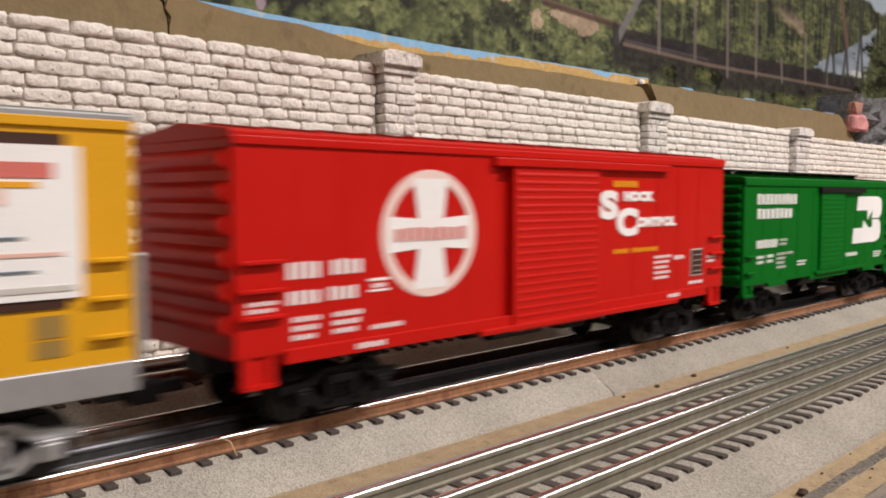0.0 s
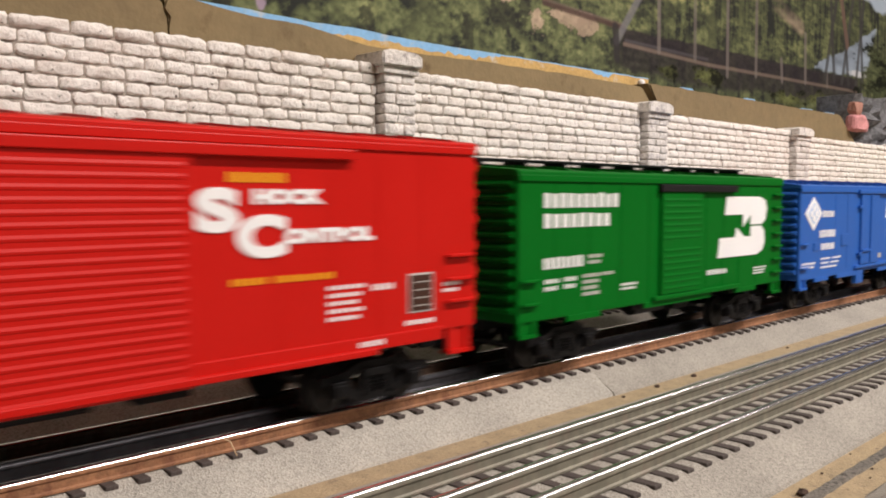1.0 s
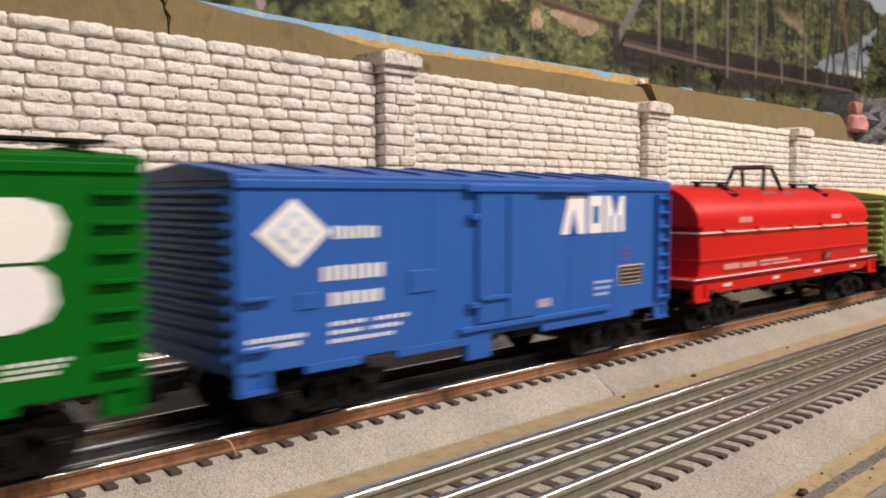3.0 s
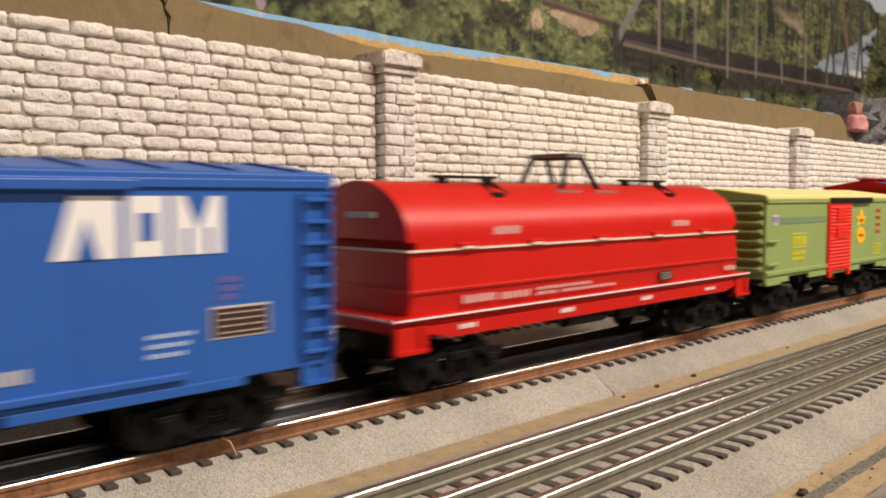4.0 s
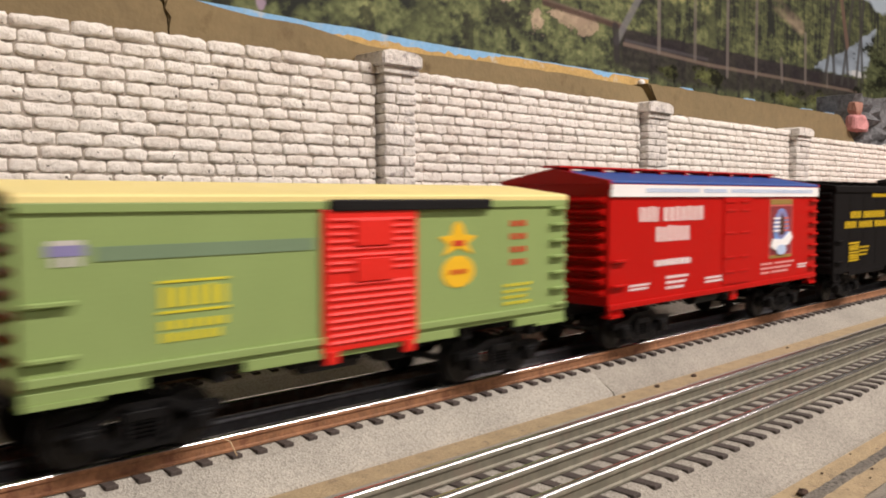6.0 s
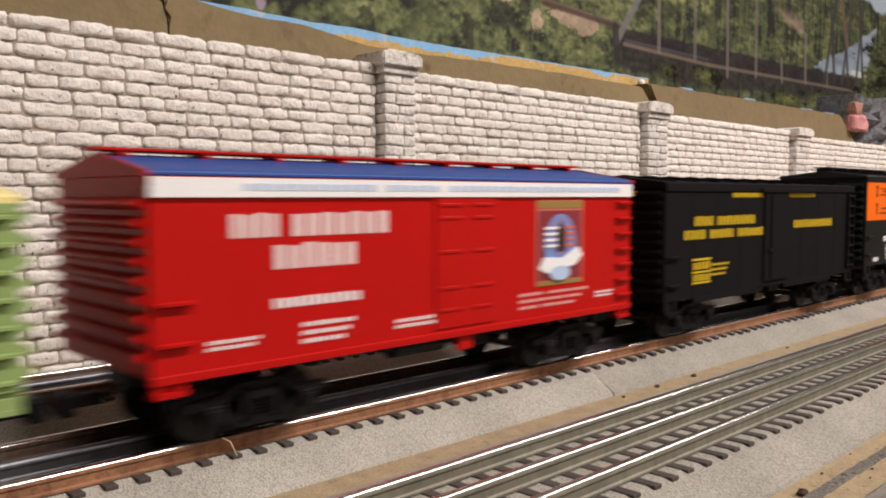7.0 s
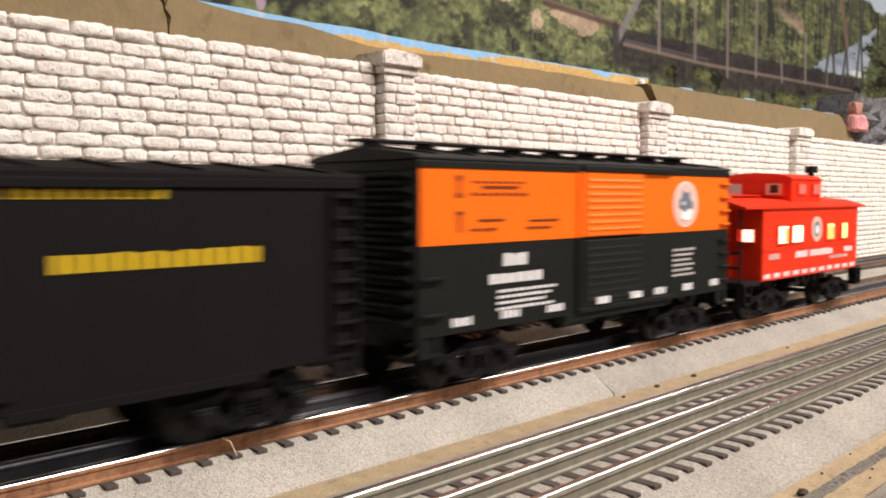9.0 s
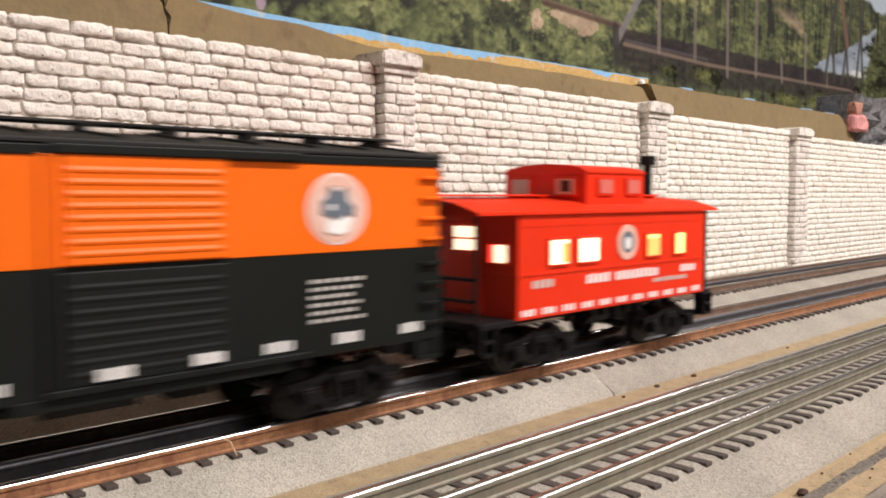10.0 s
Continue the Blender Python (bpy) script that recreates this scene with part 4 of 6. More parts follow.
# ---- the cars, from the head of the train to its end ----
def yellow_car():
    n = 0.300
    c = car_base("yellow_car", 0.1025 - n, n, "yellow freight car with a white poster panel and silver sill", "freight car", SIDEFRAME_SILVER)
    body_box(c, n, 0.031, 0.0985, YELLOW)
    gable_roof(c, n, 0.0995, 0.1035, SILVER, label="silver roof")
    part("side_sill", box(0, n, -HALF - 0.0008, HALF + 0.0008, 0.0225, 0.0315, 0.0005), SILVER, c, "silver painted side sill")
    part("poster_frame", box(0.10, n - 0.0185, -HALF - 0.0005, -HALF + 0.0005, 0.0478, 0.0935), DARK_TEXT, c, "dark blue poster border")
    part("poster", box(0.103, n - 0.0150, -HALF - 0.0010, -HALF + 0.0005, 0.0505, 0.0905), WHITE, c, "white printed poster panel")
    e = n * 1000
    for rect, mat in (((e - 50, e - 22, 82, 86), PINKISH), ((e - 50, e - 34, 75, 79), PALE_PINK), ((e - 50, e - 38, 69, 73), OLIVE_TEXT), ((e - 44, e - 26, 79.5, 81), AMBER_TEXT), ((e - 50, e - 30, 66.2, 67.0), GREY_BLUE),
                      ((e - 50, e - 20, 61.8, 62.8), PALE_PINK), ((e - 50, e - 27, 57.6, 58.3), GREY_BLUE), ((e - 50, e - 17, 52.5, 54), GREY_TEXT)):
        face_bar(c, rect, mat, lift=0.0013)
    face_bar(c, (e - 27.5, e - 19.5, 35, 39.5), GOLD)
    face_bar(c, (e - 27.5, e - 19.5, 40.2, 46), GOLD)
    ladder(c, n - 0.0125, n - 0.0025, 0.039, 0.060, 3, YELLOW, False)
    part("end_plate", box(n - 0.0005, n + 0.0024, -HALF - 0.0008, HALF, 0.031, 0.0615, 0.0006), SILVER, c, "silver end plate")


def red_boxcar():
    n = 0.3133
    c = car_base("boxcar", 0.1332, n, "bright red long boxcar with a white round emblem", "boxcar", inset=0.046)
    bm = bmesh.new()  # the side is notched where the plug door's post stands back
    add_box(bm, 0, 0.1215, -HALF, HALF, 0.0262, 0.0965, 0.0005)
    add_box(bm, 0.1300, n, -HALF, HALF, 0.0262, 0.0965, 0.0005)
    add_box(bm, 0.1213, 0.1302, -HALF + 0.0022, HALF - 0.0022, 0.0264, 0.0963)
    part("body", bm, RED, c)
    part("side_sill", box(0.018, n - 0.018, -HALF - 0.0006, -HALF + 0.0015, 0.0227, 0.0277, 0.0003), RED, c)
    part("top_rail", box(0, n, -HALF - 0.0009, -HALF + 0.0010, 0.0933, 0.0961, 0.0003), RED, c)
    gable_roof(c, n, 0.0975, 0.1015, RED, ribs=14)
    end_ribs(c, n, 0.032, 0.094, 6, RED)
    corner_steps(c, n, 0.0162, 0.027, RED, 0.0125, 0.0025)
    louvred_door(c, 0.1300, 0.1912, 0.0205, 0.0905, RED, 20, "louvred red plug door", panel_gap=False, deep=0.55)
    part("door_track", box(0.118, 0.252, -HALF - 0.0026, -HALF + 0.0005, 0.0895, 0.0930, 0.0004), RED, c)
    part("lower_door_track", box(0.110, 0.262, -HALF - 0.0022, -HALF + 0.0005, 0.0212, 0.0236, 0.0004), RED, c)
    panel_seams(c, (0.0235, 0.0437, 0.0640, 0.0842, 0.1044, 0.222, 0.243, 0.264, 0.285), 0.028, 0.0915, RED, 0.0004)
    for z in (0.0390, 0.0475, 0.0565):
        ladder(c, 0.002, 0.0175, z, z, 1, RED, False)
        ladder(c, n - 0.016, n - 0.002, z - 0.002, z - 0.002, 1, RED, False)
    # round white emblem: ring, upright and cross bar, with a row of red bars across it
    cu, cz, ru, rz = 83.8, 63.4, 24.7, 23.8
    disc(c, cu, cz, ru, rz, PINK_WHITE, 0.0003, inner=0.83)
    arms = []
    for k in range(9):
        z = cz - 0.86 * rz + 1.72 * rz * k / 8
        arms.append((cu - 5.6 - 3.2 * abs(k - 4) / 4, z))
    shape(c, arms + [(2 * cu - p, q) for p, q in arms[::-1]], WHITE, 0.00035)
    for s in (-1, 1):
        shape(c, [(cu + s * 5.0, cz + 5.5), (cu + s * 21.0, cz + 6.6), (cu + s * 21.0, cz - 6.6), (cu + s * 5.0, cz - 5.5)], WHITE, 0.00038)
    face_bar(c, (cu - 19, cu + 19, cz - 2.5, cz + 2.5), PINKISH, 9, lift=0.0007)
    for rect, k in (((19, 33, 50.3, 56), 4), ((36.5, 51, 50.8, 56.2), 4), ((18.9, 33, 41.9, 46.6), 4), ((35.5, 48.6, 42.2, 47), 4)):
        face_bar(c, rect, WHITE, k)
    face_bar(c, (53.5, 63.0, 47.4, 48.4), WHITE)
    face_bar(c, (53.5, 63.0, 43.6, 44.4), WHITE)
    face_bar(c, (55, 61.5, 45, 46.6), WHITE, 5)
    bar_lines(c, (4.3, 16, 40.0, 44.5), 2, WHITE, 5)
    bar_lines(c, (21, 33, 29.6, 38.5), 3, WHITE, 5)
    bar_lines(c, (37.6, 50.8, 30, 38.7), 3, WHITE, 6)
    face_bar(c, (54.2, 69.4, 30.2, 32.0), WHITE, 7)
    face_bar(c, (47.2, 60.7, 24.2, 26.2), WHITE, 6, lift=0.0009)
    face_bar(c, (203.6, 225, 81.6, 84.8), AMBER_TEXT, 9)
    face_bar(c, (204.3, 243.8, 49.6, 51.9), AMBER_TEXT, 15)
    words(c, "S", 193.4, 67.4, 11.6, 1.75, 0.0010)
    words(c, "HOCK", 212.6, 75.2, 4.0, 1.5, 0.00045)
    words(c, "C", 206.8, 59.0, 11.6, 1.5, 0.0010)
    words(c, "ONTROL", 224.6, 62.4, 4.0, 1.5, 0.00045)
    bar_lines(c, (240.8, 257.4, 34.2, 47.6), 5, WHITE, 6, 0.55)
    face_bar(c, (260.1, 270.5, 44, 46.4), WHITE, 4)
    panel_plate(c, (277.8, 290.1, 34.2, 48.8))
    bar_lines(c, (295.1, 304.8, 40.2, 45), 2, WHITE, 4)
    face_bar(c, (276, 291, 29.8, 31.6), WHITE, 6)
    face_bar(c, (254, 265.5, 24.4, 26.4), WHITE, 5, lift=0.0009)


def panel_plate(c, rect):
    """A dark consolidated data plate with a pale outline and small squares."""
    u0, u1, z0, z1 = rect
    face_bar(c, (u0, u1, z0, z1), GREY_TEXT, name="data_plate", lift=0.0003)
    face_bar(c, (u0 + 0.7, u1 - 0.7, z0 + 0.7, z1 - 0.7), DARK_TEXT, name="data_plate", lift=0.0006)
    for k in range(4):
        z = z0 + (z1 - z0) * (0.16 + 0.2 * k)
        face_bar(c, (u0 + 2, u1 - 2, z, z + 0.5), GREY_TEXT, 3, lift=0.0008)


def words(c, text, u, z, size, wide, bold):
    """Raised lettering on the near side in the built-in font; u and z in millimetres, size the capital height."""
    data = bpy.data.curves.new("lettering", "FONT")
    data.body, data.size, data.extrude, data.offset = text, size / 1000 / 0.69, 0.0002, bold
    tmp = new("lettering", data)
    me = bpy.data.meshes.new_from_object(tmp.evaluated_get(bpy.context.evaluated_depsgraph_get()))
    bpy.data.objects.remove(tmp)
    me.materials.clear()
    me.materials.append(WHITE)
    ob = new("lettering", me)
    ob.parent = c
    ob.matrix_basis = Matrix.Translation((u / 1000, -HALF - 0.0003, z / 1000)) @ pose(0, 0, 0, 90, 0, 0) @ Matrix.Diagonal((wide, 1, 1, 1))


def green_boxcar():
    n = 0.2567
    c = car_base("boxcar", 0.473, n, "green boxcar with white block emblem and black running board", "boxcar")
    body_box(c, n, 0.0232, 0.0868, GREEN, 0.0)
    gable_roof(c, n, 0.0880, 0.0912, GREEN, ribs=11)
    roofwalk(c, n, 0.0945, BLACK)
    end_ribs(c, n, 0.026, 0.085, 11, GREEN, deep=0.7)
    corner_steps(c, n, 0.0165, 0.024, GREEN, 0.012)
    for a, b in ((0.034, 0.060), (0.098, 0.166), (0.196, 0.222)):
        part("side_sill", box(a, b, -HALF - 0.0003, -HALF + 0.0012, 0.0208, 0.0236, 0.0002), GREEN, c)
    louvred_door(c, 0.1115, 0.1535, 0.0265, 0.0795, GREEN, 15, "ribbed green sliding door", deep=0.55)
    part("door_track", box(0.1095, 0.1925, -HALF - 0.0026, -HALF + 0.0005, 0.0795, 0.0832, 0.0004), BLACK, c, "black door track")
    part("lower_door_track", box(0.1050, 0.1980, -HALF - 0.0020, -HALF + 0.0005, 0.0238, 0.0262, 0.0004), GREEN, c)
    ladder(c, n - 0.0135, n - 0.002, 0.030, 0.078, 7, GREEN, False)
    for z in (0.031, 0.041):
        ladder(c, 0.002, 0.012, z, z, 1, GREEN, False)
    panel_seams(c, (0.0255, 0.051, 0.0765, 0.1015, 0.160, 0.180, 0.2, 0.222), 0.025, 0.083, GREEN, 0.0004)
    face_bar(c, (16.1, 74.2, 72.2, 79.0), WHITE, 10)
    face_bar(c, (16.2, 67.3, 63.4, 69.8), WHITE, 8)
    face_bar(c, (16.4, 46, 45.4, 50.6), WHITE, 8)
    bar_lines(c, (49.5, 60.8, 45.6, 51), 2, GREY_TEXT, 4)
    bar_lines(c, (17.3, 28, 35.2, 41.6), 2, WHITE, 4)
    bar_lines(c, (31.5, 41, 35.4, 41.8), 2, WHITE, 4)
    bar_lines(c, (45.4, 60, 31, 42.2), 4, GREY_TEXT, 6)
    face_bar(c, (61, 70.4, 40.2, 41.8), GREY_TEXT, 4)
    bar_lines(c, (76.6, 91.1, 31.4, 35.4), 2, WHITE, 6)
    face_bar(c, (161.1, 184.3, 33.4, 36.2), WHITE, 9)
    bar_lines(c, (218, 235.8, 30, 35), 3, WHITE, 6)
    # white block emblem: two thick rounded bars joined at the far end, cut by a slanted notch
    a, b, lo, hi = 173.1, 235.5, 42.2, 77.0
    mid = (lo + hi) / 2
    shape(c, [(a + 8, hi - 10.5), (a + 10, hi), (b - 10, hi), (b - 3, hi - 2), (b - 0.5, hi - 7), (b - 2.5, mid + 3.5), (b - 7, mid + 0.8),
              (b - 22, mid + 0.8), (b - 22, mid + 6.9), (b - 32, mid - 0.5), (b - 32, mid + 6.9)], WHITE)
    shape(c, [(a, lo), (b - 14, lo), (b - 6, lo + 2.4), (b - 3, lo + 7), (b - 4, mid - 3.5), (b - 8, mid - 0.2), (b - 22, mid - 0.2),
              (b - 22, mid - 6.2), (b - 30, mid - 6.2), (b - 40, mid - 0.6), (b - 42, mid - 6.2), (a + 2, mid - 6.2)], WHITE, 0.0004)


def blue_reefer():
    n = 0.2540
    c = car_base("reefer_car", 0.7585, n, "blue refrigerator car with a white diamond emblem", "freight car")
    body_box(c, n, 0.0210, 0.0830, BLUE, 0.0)
    gable_roof(c, n, 0.0842, 0.0885, BLUE, ribs=11)
    end_ribs(c, n, 0.024, 0.081, 11, BLUE, deep=0.7)
    corner_steps(c, n, 0.0145, 0.022, BLUE, 0.012)
    for a, b in ((0.026, 0.050), (0.066, 0.105), (0.150, 0.220)):
        part("side_sill", box(a, b, -HALF - 0.0003, -HALF + 0.0012, 0.0185, 0.0215, 0.0002), BLUE, c)
    part("door_track", box(0.1010, 0.1850, -HALF - 0.0026, -HALF + 0.0005, 0.0790, 0.0820, 0.0004), BLUE, c)
    part("lower_door_track", box(0.0980, 0.2000, -HALF - 0.0018, -HALF + 0.0005, 0.0235, 0.0258, 0.0004), BLUE, c)
    door = part("door", box(0.1080, 0.1450, -HALF - 0.0016, -HALF + 0.0005, 0.0262, 0.0790, 0.0005), BLUE, c, "smooth blue sliding door")
    part("door_latch", box(0.1090, 0.1260, -HALF - 0.0028, -HALF - 0.0014, 0.0355, 0.0372, 0.0003), BLUE, door)
    part("door_bar", box(0.1255, 0.1270, -HALF - 0.0026, -HALF - 0.0014, 0.0270, 0.0780, 0.0003), BLUE, door)
    part("hinge", box(0.1030, 0.1090, -HALF - 0.0024, -HALF, 0.0680, 0.0702, 0.0003), BLUE, c)
    part("hinge", box(0.1030, 0.1090, -HALF - 0.0024, -HALF, 0.0330, 0.0352, 0.0003), BLUE, c)
    part("hanging_step", box(0.1030, 0.1170, -HALF - 0.0004, -HALF + 0.003, 0.0120, 0.0230, 0.0004), BLUE, c)
    part("vent_panel", box(0.0720, 0.0850, -HALF - 0.0006, -HALF, 0.0415, 0.0500, 0.0003), BLUE, c)
    part("vent_panel", box(0.0230, 0.0310, -HALF - 0.0006, -HALF, 0.0400, 0.0455, 0.0003), BLUE, c)
    ladder(c, n - 0.0125, n - 0.002, 0.026, 0.076, 8, BLUE, True)
    for z in (0.029, 0.045):
        ladder(c, 0.002, 0.012, z, z, 1, BLUE, False)
    panel_seams(c, (0.0605, 0.0835, 0.170, 0.205), 0.025, 0.078, BLUE, 0.0004)
    shape(c, [(7.4, 65.4), (21.8, 76.7), (36.2, 65.4), (21.8, 54.0)], WHITE)
    shape(c, [(12.5, 65.4), (21.8, 73.0), (31, 65.4), (21.8, 57.8)], PALE_BLUE, 0.0005)
    for du, dz in ((0, 3.4), (0, -3.4), (-4, 0), (4, 0)):
        disc(c, 21.8 + du, 65.4 + dz, 2.3, 2.1, WHITE, 0.0007, n=14)
    face_bar(c, (37, 57.5, 62.8, 67.4), WHITE, 7)
    face_bar(c, (32.2, 60.2, 48.8, 54.2), WHITE, 8)
    face_bar(c, (35.3, 59.1, 40.2, 44.8), WHITE, 6)
    bar_lines(c, (35.4, 72, 26.6, 35.5), 3, WHITE, 11, 0.5)
    bar_lines(c, (3.5, 26.2, 28, 33), 2, WHITE, 8)
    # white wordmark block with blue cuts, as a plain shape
    shape(c, [(163.1, 60.2), (168.5, 77.4), (181, 77.4), (181, 60.2)], WHITE)
    face_bar(c, (183.5, 195, 60.2, 77.4), WHITE)
    face_bar(c, (197, 212.6, 60.2, 77.4), WHITE)
    shape(c, [(168.8, 60.2), (172, 71.5), (175.2, 60.2)], BLUE, 0.0005)
    face_bar(c, (186.8, 191.5, 64.8, 72.6), BLUE, lift=0.0005)
    shape(c, [(200.8, 77.4), (204.8, 67.5), (208.8, 77.4)], BLUE, 0.0005)
    face_bar(c, (200.6, 202.2, 60.2, 68), BLUE, lift=0.0005)
    face_bar(c, (207.4, 209, 60.2, 68), BLUE, lift=0.0005)
    bar_lines(c, (188, 203, 30, 38.5), 3, PALE_BLUE, 6, 0.5)
    bar_lines(c, (211, 219, 45.2, 53.4), 3, PINKISH_BLUE, 3, 0.7)
    panel_plate(c, (208.5, 229, 34.0, 43.9))
    face_bar(c, (147.1, 156.2, 29.1, 33), GREY_TEXT, 4)


def coil_car():
    n = 0.2840
    c = car_base("coil_car", 1.0406, n, "glossy red coil car with a rounded hood and white sill stripe", "freight car")
    part("side_sill", box(0.001, n - 0.0030, -HALF + 0.0030, HALF - 0.0030, 0.0262, 0.0308, 0.0004), COIL_RED, c)
    part("deck", box(0, n - 0.0020, -HALF, HALF, 0.0305, 0.0320, 0.0003), COIL_RED, c)
    part("stripe", box(-0.0004, n - 0.0016, -HALF - 0.0006, HALF + 0.0006, 0.0311, 0.0317), WHITE, c, "white stripe along the deck edge")
    part("fish_belly", prism([(0.004, 0.0280), (0.030, 0.0225), (n - 0.030, 0.0225), (n - 0.004, 0.0280)], "y", -HALF + 0.0009, -HALF + 0.0035), COIL_RED, c)
    part("fish_belly", prism([(0.004, 0.0280), (0.030, 0.0225), (n - 0.030, 0.0225), (n - 0.004, 0.0280)], "y", HALF - 0.0035, HALF - 0.0005), COIL_RED, c)
    corner_steps(c, n - 0.0020, 0.0185, 0.0285, COIL_RED, 0.016)
    # trough body leaning outwards, then the arched hood
    h = HALF - 0.0035
    part("trough", prism([(-h, 0.0318), (-h - 0.0015, 0.0415), (-h - 0.0005, 0.0560), (h + 0.0005, 0.0560), (h + 0.0015, 0.0415), (h, 0.0318)], "x", 0.010, n - 0.0145), COIL_RED, c)
    part("belt", box(0.009, n - 0.0140, -h - 0.0022, h + 0.0022, 0.0405, 0.0418, 0.0003), COIL_RED, c)
    arc = [(-h - 0.0008, 0.0560)] + [(-(h + 0.0008) * math.cos(a), 0.0600 + 0.0235 * math.sin(a)) for a in [math.pi * i / 24 for i in range(25)]] + [(h + 0.0008, 0.0560)]
    bm = bmesh.new()
    add_prism(bm, arc, "x", 0.009, n - 0.0140)
    ends = [e for e in bm.edges if abs(e.verts[0].co.x - e.verts[1].co.x) < 1e-6]
    bmesh.ops.bevel(bm, geom=ends, offset=0.0045, segments=4, affect="EDGES")
    hood = part("hood", bm, COIL_RED, c, "rounded glossy red hood", smooth=True)
    hood.data.set_sharp_from_angle(angle=radians(50))
    part("hood_rail", box(0.0085, n - 0.0135, -h - 0.0020, -h + 0.0005, 0.0562, 0.0570), CREAM_LINE, c, "bright handrail strip")
    part("end_rail", box(0.0078, 0.0095, -h, h, 0.0562, 0.0570), CREAM_LINE, c)
    for u in (0.083, 0.132, 0.181, 0.230, 0.040):
        part("clip", box(u - 0.005, u + 0.005, -h - 0.0027, -h, 0.0568, 0.0590, 0.0003), COIL_RED, c)
        part("clip", box(u - 0.0035, u + 0.0035, -h - 0.0030, -h, 0.0566, 0.0576, 0.0002), CREAM_LINE, c)
    # stacking brackets on the hood and the tall lifting frame
    for u0, u1 in ((0.045, 0.084), (0.184, 0.226)):
        t = part("top_walk", box(u0, u1, -0.0085, -0.0045, 0.0850, 0.0862, 0.0003), BLACK, c, "black hood walkway")
        part("foot", box(u0 + 0.003, u0 + 0.007, -0.0080, -0.0050, 0.0800, 0.0852), BLACK, t)
        part("foot", box(u1 - 0.007, u1 - 0.003, -0.0080, -0.0050, 0.0800, 0.0852), BLACK, t)
        um = u0 + (u1 - u0) * 0.72
        bm = bmesh.new()
        add_rod(bm, (um - 0.005, -0.019, 0.0775), (um, -0.008, 0.0855), 0.0009)
        add_rod(bm, (um + 0.007, -0.019, 0.0775), (um, -0.008, 0.0855), 0.0009)
        add_box(bm, um - 0.006, um + 0.001, -0.0215, -0.0165, 0.0745, 0.0790, 0.0004)
        part("bracket", bm, BLACK, c)
    bm = bmesh.new()
    for y in (-0.014, 0.014):
        for u0, u1 in ((0.123, 0.132), (0.154, 0.143)):
            add_rod(bm, (u0, y, 0.079), (u1, y * 0.75, 0.0965), 0.0013)
        add_rod(bm, (0.132, y * 0.75, 0.0965), (0.143, y * 0.75, 0.0965), 0.0013)
    for u in (0.132, 0.143):
        add_rod(bm, (u, -0.0105, 0.0965), (u, 0.0105, 0.0965), 0.0012)
    part("lifting_frame", bm, BLACK, c, "black lifting frame on the hood")
    part("frame_cap", box(0.1305, 0.1445, -0.0118, 0.0118, 0.0960, 0.0982, 0.0004), DULL_PLATE, c, "grey cap bar of the lifting frame")
    for u0, u1 in ((0.1145, 0.1345), (0.1450, 0.1650)):
        part("frame_foot", box(u0, u1, -0.0180, -0.0110, 0.0778, 0.0800, 0.0005), DULL_PLATE, c, "grey metal foot plate")
    for rect, k in (((56.5, 73.5, 61.6, 65.2), 8), ((198, 215, 61.4, 64.6), 8)):
        face_bar(c, rect, THIN_TEXT, k, y=-h - 0.0006)
    for rect, k in (((37, 57, 34.8, 38.2), 7), ((59.5, 79, 34.6, 37.6), 6), ((83, 143.5, 34.4, 35.8), 20), ((83, 124, 36.6, 38.0), 14), ((254, 268, 34.4, 37.2), 6)):
        face_bar(c, rect, THIN_TEXT, k, y=-h - 0.0016)
    face_bar(c, (184, 196, 33.4, 38.4), DARK_TEXT, y=-h - 0.0016, name="data_plate")
    bar_lines_on(c, (185, 195, 34.0, 38.0), 3, -h - 0.0019)
    for rect in ((34, 44, 25.2, 27.2), (99, 109, 25.1, 27.1), (165, 175, 25.0, 26.9), (230, 241, 24.8, 26.4)):
        face_bar(c, rect, WHITE, 4, y=-HALF + 0.0007)
    part("end_lettering", box(0.0070, 0.0088, -0.012, 0.004, 0.0690, 0.0712), GREY_TEXT, c)


def bar_lines_on(c, rect, n, y):
    u0, u1, z0, z1 = rect
    for i in range(n):
        z = z0 + (z1 - z0) * (i + 0.3) / n
        face_bar(c, (u0, u1, z, z + 0.45), GREY_TEXT, 4, y=y)


